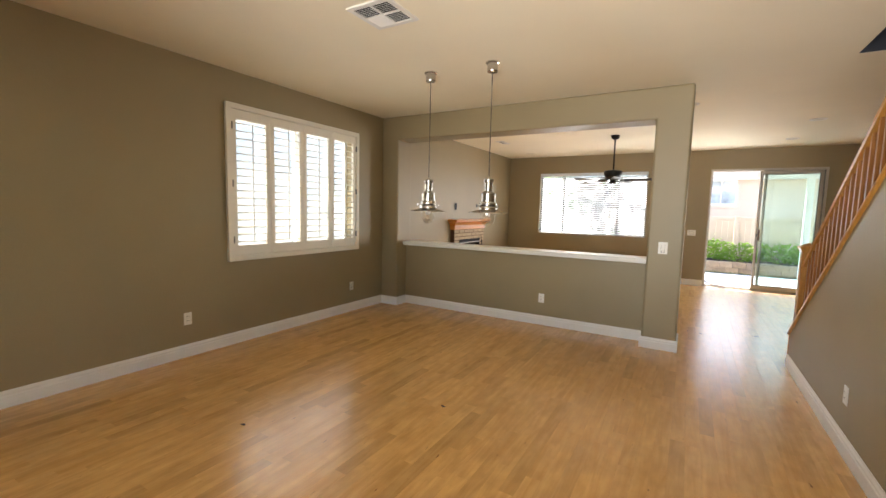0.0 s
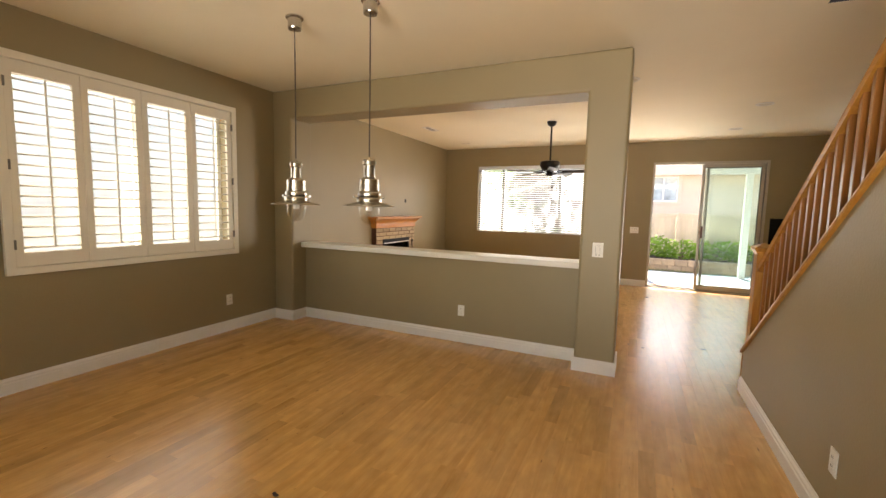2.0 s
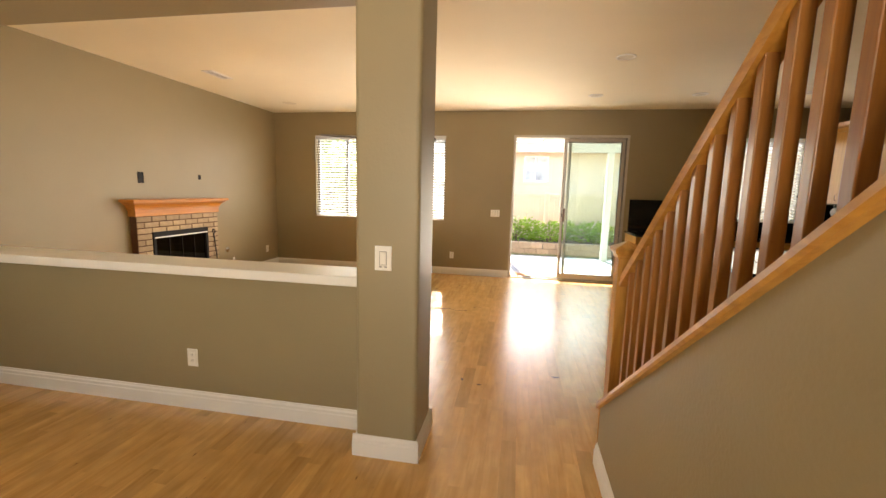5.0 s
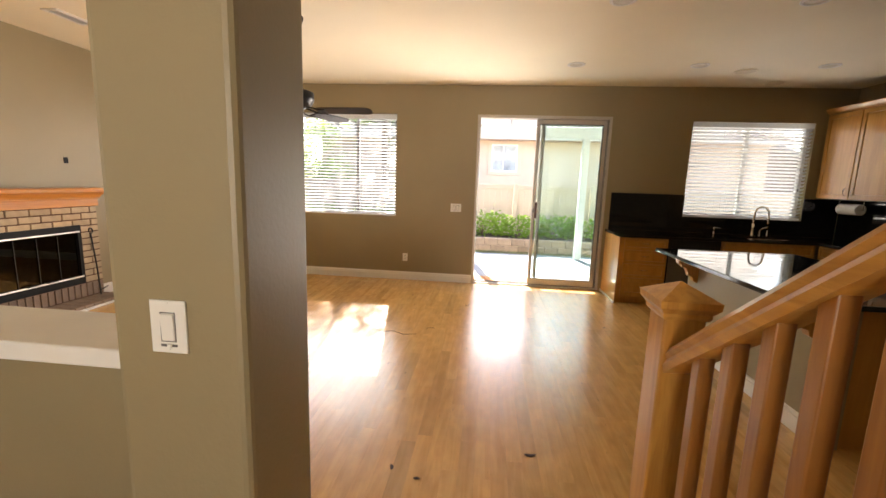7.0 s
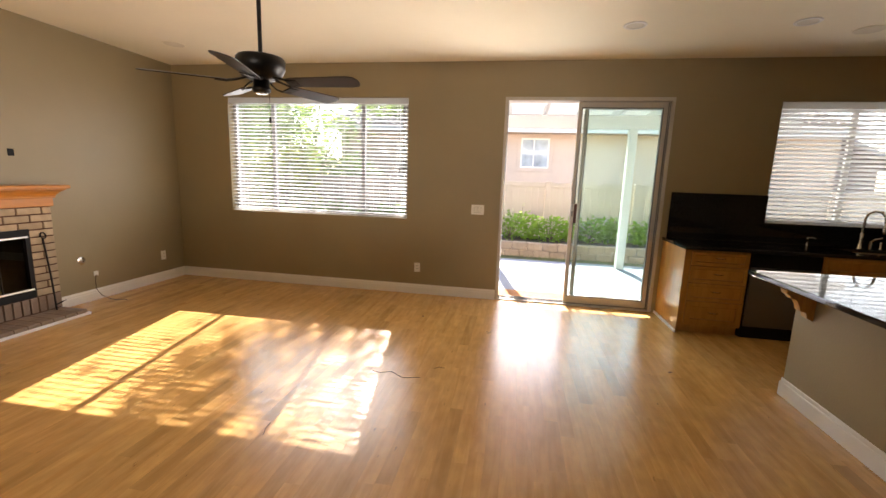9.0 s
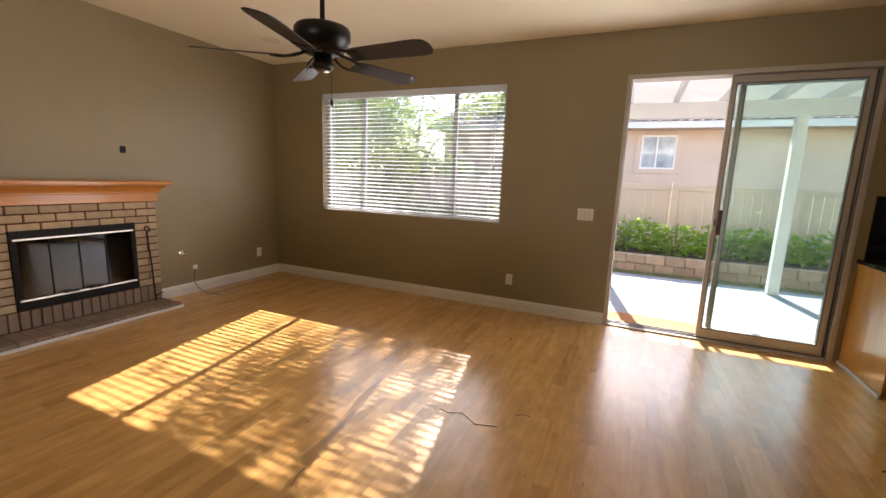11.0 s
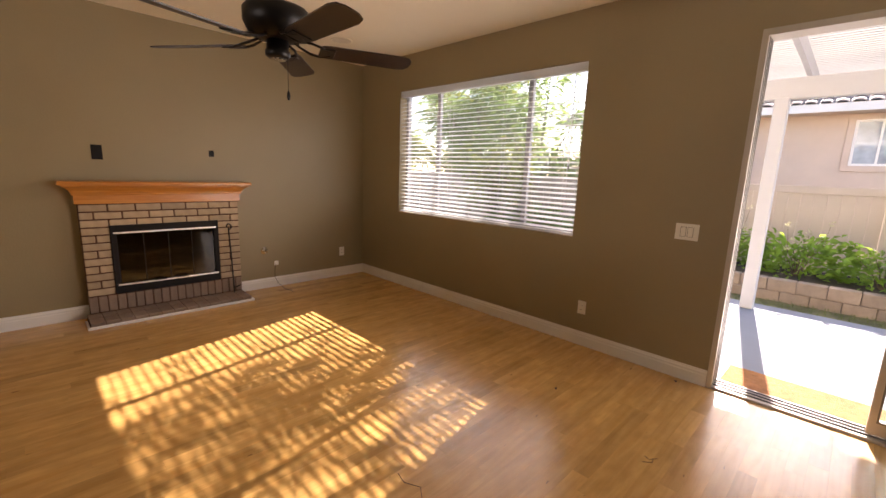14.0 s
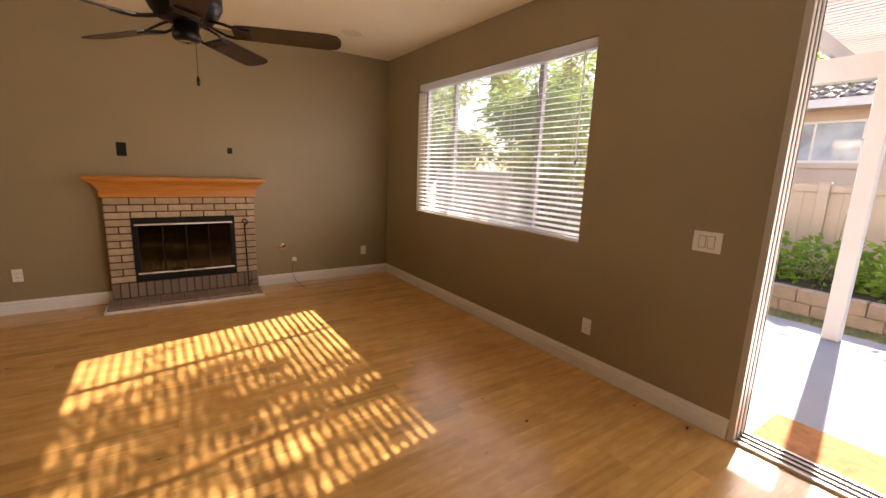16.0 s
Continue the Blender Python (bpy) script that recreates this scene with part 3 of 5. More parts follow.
for k in range(-5, 6):
    part("post", box(k * 1.9 + 0.52, k * 1.9 + 0.64, -0.06, 0.06, 0, 1.56, 0.006), M_FENCE, fence)
    part("bottom_rail", box(k * 1.9 + 0.64, (k + 1) * 1.9 + 0.52, -0.022, 0.022, 0.06, 0.16, 0.005), M_FENCE, fence)
    for j in range(12):
        left = k * 1.9 + 0.64 + j * 0.14833
        if not board_me:
            ob = part("board", box(0.002, 0.1423, -0.011, 0.011, 0.16, 1.42, 0.003), M_FENCE, fence)
            board_me.append(ob.data)
            ob.location.x = left
        else:
            ob = new("board", board_me[0])
            ob.parent, ob.location = fence, (left, 0, 0)
    part("top_rail", box(k * 1.9 + 0.64, (k + 1) * 1.9 + 0.52, -0.03, 0.03, 1.42, 1.53, 0.005), M_FENCE, fence)
house = base("neighbour_house", (1.5, 20, -0.11), "tan stucco house with a tiled roof behind the fence", "house")
part("wall", slab_with_holes((-6.5, 9), (0, 3.11), 0, 0.2, [(-0.22, 0.70, 1.98, 2.94), (-3.3, -2.12, 1.98, 2.86)], "y"), M_STUCCO, house)
part("roof", prism([(-0.6, 3.11), (-0.6, 3.21), (5.0, 5.18), (5.0, 5.06)], -6.9, 9.4, "x"), mat("grey roof tile", (0.30, 0.27, 0.25), 0.9), house)
pergola = base("pergola", (2, 13.35, -0.05), "white painted pergola with lattice roof over the patio", "pergola")
for px in (0.83, 3.1):
    part("post", box(px - 2 - 0.065, px - 2 + 0.065, -0.065, 0.065, 0, 2.42, 0.006), M_PERG, pergola)
part("beam", box(-1.7, 3.6, -0.05, 0.05, 2.40, 2.62, 0.006), M_PERG, pergola)
for k in range(9):
    part("rafter", prism([(-2.57, 2.72), (0.8, 2.62), (0.8, 2.76), (-2.57, 2.86)], -1.62 + k * 0.62, -1.575 + k * 0.62, "x"), M_PERG, pergola)
for k in range(46):
    yy = -2.5 + k * 0.073
    zz = 2.86 - (yy + 2.57) * 0.0297
    part("slat", box(-1.7, 3.6, yy, yy + 0.04, zz, zz + 0.035), M_PERG, pergola)



# ---- more materials ----
M_BRICK = mat("tan fireplace brick", (0.44, 0.335, 0.215), 0.85, spread=0.12, scale=14, grain=0.5, grain_scale=120, random_by="object", random_amount=0.14)
M_BRICKD = mat("brown hearth brick", (0.26, 0.185, 0.135), 0.85, spread=0.14, scale=12, grain=0.5, grain_scale=120, random_by="object", random_amount=0.14)
M_MORTAR = mat("dark brown mortar", (0.11, 0.052, 0.03), 0.95, spread=0.15, scale=20, grain=0.6, grain_scale=200)
M_MANTEL = wood("orange oak mantel", (0.60, 0.245, 0.048), (0.45, 0.165, 0.028), 0.35, "y", "", 0.9)
M_BLACK = mat("black painted metal", (0.007, 0.006, 0.006), 0.6, 0.0, spread=0.1, spec=0.25)
M_IRON = mat("black wrought iron", (0.02, 0.018, 0.017), 0.55, 0.5, spread=0.15, scale=20)
M_SOOT = mat("sooty firebrick", (0.035, 0.03, 0.026), 0.95, spread=0.3, scale=9)
M_CHROME = mat("polished chrome", (0.72, 0.70, 0.67), 0.14, 1.0, spread=0.04)
M_STRIP = mat("bright satin steel", (0.85, 0.84, 0.82), 0.42, 0.85, spread=0.04)
M_NICKEL = mat("brushed nickel", (0.55, 0.52, 0.47), 0.24, 1.0, spread=0.05, scale=8)
M_FIREGLASS = glass("smoked fireplace glass", (0.10, 0.10, 0.10), 0.0, 1.5)
M_CLEAR = glass("clear lamp glass", (0.96, 0.95, 0.92), 0.0, 1.5)
M_FAN = mat("dark bronze fan metal", (0.005, 0.004, 0.0035), 0.38, 0.2, spread=0.1, spec=0.35)
M_BLADE = wood("dark walnut blade", (0.022, 0.010, 0.006), (0.011, 0.005, 0.003), 0.36, "x", "object", 0.8, coat=0.05)
M_CORD = mat("dark cord", (0.05, 0.035, 0.022), 0.6)
M_GRANITE = mat("black granite", (0.012, 0.012, 0.013), 0.05, 0.0, spread=0.5, scale=90)
M_CAB = wood("honey maple cabinet", (0.54, 0.27, 0.06), (0.43, 0.20, 0.038), 0.3, "z", "object", 1.4, 0.05)
M_STEEL = mat("grey dishwasher steel", (0.14, 0.125, 0.105), 0.4, 0.4, spread=0.05)
M_PAPER = mat("white paper towel", (0.82, 0.81, 0.78), 0.95, spread=0.03, grain=0.3, grain_scale=60)
# Dark colour stands in for the shade inside the ducts.
M_VENTD = mat("dark vent shade", (0.07, 0.065, 0.06), 0.8)
M_COIR = mat("brown coir mat", (0.36, 0.15, 0.05), 0.98, spread=0.25, scale=18, grain=1.0, grain_scale=300)
M_BLOCK = mat("tan retaining block", (0.36, 0.27, 0.20), 0.95, spread=0.14, scale=9, grain=0.7, grain_scale=70, random_by="object", random_amount=0.12)
M_DEAD = mat("dry brown leaf", (0.06, 0.032, 0.018), 0.9, spread=0.3, scale=60)
M_TRUNK = mat("grey-brown bark", (0.20, 0.14, 0.10), 0.95, spread=0.3, scale=9, grain=1.0, grain_scale=30)


def leaf_mat(name, color, through_color, amount=0.45):
    m = bpy.data.materials.new(name)
    m.use_nodes = True
    n, l = m.node_tree.nodes, m.node_tree.links
    b = n["Principled BSDF"]
    b.inputs["Roughness"].default_value = 0.5
    own = n.new("ShaderNodeNewGeometry")
    tone = n.new("ShaderNodeMapRange")
    tone.inputs["To Min"].default_value, tone.inputs["To Max"].default_value = 0.6, 1.45
    l.new(own.outputs["Random Per Island"], tone.inputs["Value"])
    hue = n.new("ShaderNodeHueSaturation")
    hue.inputs["Color"].default_value = (*color, 1)
    l.new(tone.outputs["Result"], hue.inputs["Value"])
    l.new(hue.outputs["Color"], b.inputs["Base Color"])
    tr = n.new("ShaderNodeBsdfTranslucent")
    tr.inputs["Color"].default_value = (*through_color, 1)
    mix = n.new("ShaderNodeMixShader")
    mix.inputs["Fac"].default_value = amount
    l.new(b.outputs["BSDF"], mix.inputs[1])
    l.new(tr.outputs["BSDF"], mix.inputs[2])
    l.new(mix.outputs["Shader"], n["Material Output"].inputs["Surface"])
    return m


M_LEAF = leaf_mat("green shrub leaf", (0.13, 0.23, 0.035), (0.34, 0.50, 0.06), 0.5)
M_LEAFT = leaf_mat("green tree leaf", (0.11, 0.17, 0.045), (0.30, 0.42, 0.10), 0.55)
M_LEAFY = leaf_mat("yellow-green leaf", (0.20, 0.22, 0.03), (0.34, 0.36, 0.05))
M_BLOSSOM = leaf_mat("cream blossom", (0.62, 0.56, 0.36), (0.5, 0.45, 0.25), 0.3)
M_GRASS = leaf_mat("dry lawn grass", (0.12, 0.15, 0.04), (0.16, 0.2, 0.03), 0.3)

# ---- fireplace ----
FX = WX + 0.095
fire = base("fireplace", (WX, 8.25, 0), "tan brick fireplace with dark mortar, glass doors and a low hearth", "fireplace")


def local_box(x0, x1, y0, y1, z0, z1, bevel=0.0, seg=1):
    """A box given in the room's places, for a part of the fireplace."""
    return box(x0 - WX, x1 - WX, y0 - 8.25, y1 - 8.25, z0, z1, bevel, seg)


surround = part("mortar_bed", slab_with_holes((7.595 - 8.25, 8.905 - 8.25), (0.0, 1.045), 0.0, 0.086, [(7.80 - 8.25, 8.69 - 8.25, 0.205, 0.845)], "x"), M_MORTAR, fire, "dark brown mortar behind the bricks")
ROW = 0.0698
brick_shapes = {}


def brick(y0, y1, z0, z1, x0, x1, material, parent):
    key = (round(y1 - y0, 3), round(z1 - z0, 3), round(x1 - x0, 3), material.name)
    if key not in brick_shapes:
        ob = part("brick", box(-(x1 - x0) / 2, (x1 - x0) / 2, -(y1 - y0) / 2, (y1 - y0) / 2, -(z1 - z0) / 2, (z1 - z0) / 2, 0.004), material, parent)
        brick_shapes[key] = ob.data
    else:
        ob = new("brick", brick_shapes[key])
        ob.parent = parent
    ob.location = ((x0 + x1) / 2 - WX, (y0 + y1) / 2 - 8.25, (z0 + z1) / 2)
    return ob


J = 0.006
rng = random.Random(3)
for r in range(12):
    z0 = 0.208 + r * ROW
    spans = []
    if r >= 9:
        cuts = [7.59]
        step = 0.2055
        y = 7.59 + (step if r % 2 else step / 2)
        while y < 8.9:
            cuts.append(y)
            y += step
        cuts.append(8.91)
        spans = list(zip(cuts, cuts[1:]))
    else:
        for a, b in ((7.59, 7.797), (8.693, 8.91)):
            spans += [(a, b)] if r % 2 == 0 else [(a, (a + b) / 2), ((a + b) / 2, b)]
    for a, b in spans:
        if b - a > 0.03:
            brick(a + J, b - J, z0 + J, z0 + ROW - J, WX + 0.002, FX + rng.choice((-0.001, 0, 0.002)), M_BRICK, fire)
count = 19
for k in range(count):
    a = 7.59 + k * 1.32 / count
    brick(a + 0.005, a + 1.32 / count - 0.005, 0.058, 0.202, WX + 0.002, FX + 0.002, M_BRICKD, fire)
hearth = part("hearth_bed", local_box(FX - 0.008, -2.852, 7.567, 8.90, 0.0, 0.044), M_MORTAR, fire, "dark mortar under the hearth bricks")
for k in range(13):
    a = 7.565 + k * 1.338 / 13
    for x0, x1 in ((FX + 0.004, -2.992), (-2.986, -2.846)):
        brick(a + 0.0022, a + 1.338 / 13 - 0.0022, 0.004, 0.055, x0, x1, M_BRICKD, fire)
part("hearth_trim", local_box(-2.846, -2.828, 7.545, 8.922, 0.0, 0.024, 0.004, 2), M_WHITE, fire, "white wooden strip along the hearth")
part("hearth_trim", local_box(FX + 0.08, -2.846, 7.547, 7.563, 0.0, 0.024, 0.004, 2), M_WHITE, fire)
part("hearth_trim", local_box(FX + 0.08, -2.846, 8.905, 8.921, 0.0, 0.024, 0.004, 2), M_WHITE, fire)
part("firebox", slab_with_holes((7.80 - 8.25, 8.69 - 8.25), (0.205, 0.845), -0.14, 0.02, [(7.86 - 8.25, 8.63 - 8.25, 0.26, 0.80)], "x"), M_SOOT, fire, "sooty firebox")
part("firebox_back", local_box(WX - 0.145, WX - 0.141, 7.80, 8.69, 0.205, 0.845), M_SOOT, fire)
part("door_surround", slab_with_holes((7.795 - 8.25, 8.695 - 8.25), (0.21, 0.85), 0.05, 0.104, [(7.835 - 8.25, 8.655 - 8.25, 0.295, 0.775)], "x", 0.003), M_BLACK, fire, "black metal surround")
part("top_strip", local_box(FX + 0.004, FX + 0.016, 7.815, 8.675, 0.772, 0.787, 0.002), M_STRIP, fire, "bright steel strip")
part("bottom_strip", local_box(FX + 0.004, FX + 0.016, 7.815, 8.675, 0.283, 0.299, 0.002), M_STRIP, fire, "bright steel strip")
for k in range(4):
    a = 7.84 + k * 0.2025
    g = part("glass_door", local_box(WX + 0.078, WX + 0.083, a + 0.004, a + 0.199, 0.30, 0.772), M_FIREGLASS, fire, "smoked glass door")
    part("door_edge", local_box(WX + 0.072, WX + 0.089, a - 0.004, a + 0.004, 0.296, 0.776), M_BLACK, fire)
for hy in (8.15, 8.335):
    part("handle", tube([(FX + 0.012 - WX, hy - 8.25 - 0.05, 0.30), (FX + 0.034 - WX, hy - 8.25 - 0.04, 0.305), (FX + 0.034 - WX, hy - 8.25 + 0.04, 0.305), (FX + 0.012 - WX, hy - 8.25 + 0.05, 0.30)], 0.006), M_IRON, fire, "small bar handle")
# mantel shelf: a crown that steps out on three sides
mantel = base("mantel_shelf", (WX, 8.25, 1.047), "orange oak crown-moulded mantel shelf above brick", "mantel")


def stepped(rings):
    """A solid of stacked rectangles (depth, half width, height) against a wall."""
    bm, below = bmesh.new(), None
    for d, hw, z in rings:
        ring = [bm.verts.new((x, y, z)) for x, y in ((0, -hw), (d, -hw), (d, hw), (0, hw))]
        if below:
            for k in range(4):
                bm.faces.new((below[k], below[(k + 1) % 4], ring[(k + 1) % 4], ring[k]))
        else:
            bm.faces.new(ring[::-1])
        below = ring
    bm.faces.new(below)
    return bm


part("frieze_board", stepped(((0.100, 0.672, 0.0), (0.104, 0.676, 0.004), (0.104, 0.676, 0.076))), M_MANTEL, mantel)
part("crown_moulding", stepped(((0.114, 0.686, 0.0765), (0.118, 0.69, 0.084), (0.118, 0.69, 0.092), (0.128, 0.70, 0.115), (0.150, 0.722, 0.138), (0.172, 0.744, 0.152), (0.178, 0.752, 0.158), (0.178, 0.752, 0.1655))), M_MANTEL, mantel)
part("shelf_board", stepped(((0.190, 0.766, 0.166), (0.197, 0.774, 0.171), (0.198, 0.775, 0.190), (0.190, 0.768, 0.20))), M_MANTEL, mantel)

poker = base("fire_poker", (FX + 0.06, 8.80, 0.055), "black wrought iron poker leaning on the brick", "poker")
part("shaft", tube([(0.0, 0.005, 0.0), (-0.015, 0.0, 0.35), (-0.045, -0.004, 0.66), (-0.05, -0.004, 0.70)], 0.0075), M_IRON, poker)
part("handle_loop", tube([(-0.05, -0.004 + 0.035 * math.sin(a) * (1 - a / 9), 0.72 + 0.03 * math.cos(a + math.pi)) for a in [k * 0.5 for k in range(11)]], 0.007, 6), M_IRON, poker)
part("hook", tube([(0.0, 0.003, 0.05), (0.02, 0.04, 0.07), (0.03, 0.075, 0.085)], [0.007, 0.006, 0.003]), M_IRON, poker)


# ---- plates on the walls ----
def wall_plate(kind, at, rz, label, category, size=(0.072, 0.115), rockers=0, sockets=0, group=""):
    """A plate whose back lies on the wall; it faces local -y before the turn rz."""
    ob = base(kind, at, label, category, group, rz)
    w, h = size[0] / 2, size[1] / 2
    part("cover_plate", box(-w, w, -0.006, 0.0, -h, h, 0.002, 2), M_PLATE, ob)
    for k in range(rockers):
        cx = (k - (rockers - 1) / 2) * 0.046
        part("rocker_surround", slab_with_holes((cx - 0.0185, cx + 0.0185), (-0.035, 0.035), -0.0075, -0.005, [(cx - 0.0165, cx + 0.0165, -0.033, 0.033)], "y"), M_ALUD, ob, "thin grey gap round the rocker")
        part("rocker", box(cx - 0.0162, cx + 0.0162, -0.0105, -0.005, -0.0325, 0.0325, 0.002, 2, pose(0, 0, 0, 3)), M_PLATE, ob)
    for k in range(sockets):
        cz = (k - (sockets - 1) / 2) * 0.039
        part("socket", box(-0.0165, 0.0165, -0.0085, -0.005, cz - 0.0145, cz + 0.0145, 0.003, 2), M_PLATE, ob)
        for sx in (-0.0065, 0.0065):
            part("slot", box(sx - 0.0012, sx + 0.0012, -0.0092, -0.0084, cz - 0.003, cz + 0.007), M_BLACK, ob)
    return ob


OUT = "white duplex outlet low on the wall"
for at, rz in (((WX, 2.659, 0.36), 90), ((WX, 4.85, 0.35), 90), ((WX, 6.94, 0.35), 90), ((WX, 10.24, 0.331), 90), ((-0.82, 5.727, 0.341), 0), ((0.063, NY, 0.333), 0), ((STAIR_X0, 4.0, 0.35), -90)):
    wall_plate("wall_outlet", at, rz, OUT, "outlet", sockets=2, group="wall outlets")
dimmer = wall_plate("dimmer_switch", (0.517, 5.5, 1.088), 0, "white dimmer switch on the taupe pier", "switch", (0.088, 0.125), rockers=1)
part("slider_slot", box(-0.020, 0.020, -0.0068, -0.0055, -0.047, -0.041), M_ALUD, dimmer, "thin grey slot")
part("slider", box(-0.004, 0.008, -0.0115, -0.0065, -0.0495, -0.0385, 0.002), M_PLATE, dimmer)
for sz in (-0.056, 0.056):
    part("screw", lathe([(0.0032, 0.0), (0.0030, 0.0008), (0.001, 0.001)], 10, pose(0, -0.006, sz, 90)), M_PLATE, dimmer)
wall_plate("light_switch", (0.782, NY, 1.081), 0, "white double rocker switch beside the patio door", "switch", (0.15, 0.116), rockers=2)
wall_plate("cable_jack", (WX, 9.345, 0.287), 90, "small white jack plate with a thin cable", "jack", (0.05, 0.05))
cable = base("loose_cable", (WX + 0.012, 9.335, 0.0), "thin dark cable hanging to the floor", "cable")
part("cable", tube([(0.0, 0.0, 0.275), (0.008, -0.02, 0.2), (0.02, -0.025, 0.12), (0.05, 0.0, 0.05), (0.12, 0.03, 0.006), (0.2, 0.02, 0.004), (0.28, 0.06, 0.004), (0.33, 0.04, 0.004)], 0.0028, 6), M_CORD, cable)
valve = base("gas_valve", (WX, 9.207, 0.45), "round chrome gas valve cover on the wall", "valve")
part("rosette", lathe([(0.034, 0), (0.034, 0.004), (0.028, 0.010), (0.012, 0.014), (0.012, 0.022), (0.005, 0.022)], 24, pose(0, 0, 0, 0, 90, 0)), M_CHROME, valve, smooth=True)
part("ring", lathe([(0.041, 0), (0.041, 0.003), (0.033, 0.005)], 24, pose(0, 0, 0, 0, 90, 0)), M_CHROME, valve)
part("key_hole", lathe([(0.006, 0.021), (0.006, 0.0235)], 12, pose(0, 0, 0, 0, 90, 0)), M_BLACK, valve)
for y, z, w, h in ((7.775, 1.498, 0.078, 0.128), (8.705, 1.533, 0.048, 0.062)):
    o = base("wall_box", (WX, y, z), "open black wiring box in the wall above the mantel", "wiring box", "wiring boxes above the mantel")
    part("rim", slab_with_holes((-w / 2, w / 2), (-h / 2, h / 2), 0.0, 0.004, [(-w / 2 + 0.006, w / 2 - 0.006, -h / 2 + 0.006, h / 2 - 0.006)], "x"), M_BLACK, o)
    part("inside", box(0.0005, 0.0015, -w / 2 + 0.004, w / 2 - 0.004, -h / 2 + 0.004, h / 2 - 0.004), M_BLACK, o)

# ---- pendants over the dining place ----
pend = base("pendant_lamp", (-1.51, 4.09, H), "nickel industrial pendant lamp with clear glass, unlit", "pendant lamp", "dining pendants")
P0 = 1.415 - H
part("ceiling_canopy", lathe([(0.062, 0), (0.062, -0.008), (0.047, -0.012), (0.047, -0.075), (0.044, -0.085), (0.012, -0.088)], 32), M_NICKEL, pend, smooth=False)
part("cord", tube([(0, 0, -0.085), (0.001, 0, -0.5), (0, 0, P0 + 0.30)], 0.0042, 8), M_CORD, pend)
part("cap", lathe([(0.008, P0 + 0.33), (0.012, P0 + 0.318), (0.040, P0 + 0.312), (0.046, P0 + 0.30), (0.046, P0 + 0.278), (0.038, P0 + 0.27)], 32), M_NICKEL, pend, smooth=False)
part("neck", lathe([(0.037, P0 + 0.275), (0.037, P0 + 0.195), (0.045, P0 + 0.188), (0.062, P0 + 0.182), (0.067, P0 + 0.172)], 32), M_NICKEL, pend, smooth=False)
part("body", lathe([(0.067, P0 + 0.175), (0.067, P0 + 0.10), (0.076, P0 + 0.094), (0.079, P0 + 0.085), (0.079, P0 + 0.07), (0.066, P0 + 0.062), (0.084, P0 + 0.056), (0.087, P0 + 0.045), (0.085, P0 + 0.025)], 32), M_NICKEL, pend, smooth=False)
part("shade", lathe([(0.083, P0 + 0.03), (0.086, P0 + 0.028), (0.128, P0 + 0.014), (0.178, P0 + 0.001), (0.181, P0 - 0.003), (0.178, P0 - 0.003), (0.128, P0 + 0.008), (0.080, P0 + 0.020)], 48, None, False), M_NICKEL, pend, "wide flat nickel shade", smooth=True)
part("glass_jar", lathe([(0.066, P0 + 0.02), (0.069, P0 - 0.02), (0.067, P0 - 0.05), (0.058, P0 - 0.082), (0.040, P0 - 0.108), (0.018, P0 - 0.122), (0.002, P0 - 0.125)], 32, None, False), M_CLEAR, pend, "clear glass jar", smooth=True)
part("socket", lathe([(0.022, P0 + 0.02), (0.022, P0 - 0.03), (0.018, P0 - 0.034)], 20), M_WHITE, pend)
part("bulb", lathe([(0.012, P0 - 0.03), (0.016, P0 - 0.045), (0.026, P0 - 0.07), (0.022, P0 - 0.09), (0.004, P0 - 0.1)], 20), M_CLEAR, pend, "clear unlit bulb", smooth=True)
for a in (20, 200):
    ca, sa = math.cos(radians(a)), math.sin(radians(a))
    part("thumb_screw", tube([(0.074 * ca, 0.074 * sa, P0 + 0.055), (0.105 * ca, 0.105 * sa, P0 + 0.055)], 0.004), M_NICKEL, pend)
    part("wing", lathe([(0.011, -0.003), (0.011, 0.003)], 14, pose(0.105 * ca, 0.105 * sa, P0 + 0.06, 90, 0, a + 90)), M_NICKEL, pend)
copy_thing(pend, pose(-0.86, 4.09, H, 0, 0, 35))

# ---- ceiling fan ----
fan = base("ceiling_fan", (-0.435, 8.2, H), "dark bronze five-blade ceiling fan on a long rod, at rest", "ceiling fan")
part("canopy", lathe([(0.07, 0), (0.07, -0.02), (0.055, -0.055), (0.022, -0.075)], 32), M_FAN, fan, smooth=True)
part("down_rod", tube([(0, 0, -0.07), (0, 0, -0.59)], 0.013, 14), M_FAN, fan)
part("motor", lathe([(0.03, -0.578), (0.10, -0.582), (0.138, -0.592), (0.148, -0.604), (0.149, -0.655), (0.140, -0.672), (0.132, -0.69), (0.11, -0.718), (0.06, -0.73)], 40), M_FAN, fan, smooth=True)
part("switch_housing", lathe([(0.050, -0.715), (0.050, -0.77), (0.056, -0.775), (0.056, -0.795), (0.045, -0.806), (0.01, -0.81)], 28), M_FAN, fan, smooth=True)
part("cap_plate", lathe([(0.034, -0.808), (0.034, -0.814), (0.005, -0.817)], 20), M_CHROME, fan, "bright finial plate")
ZB = -0.746
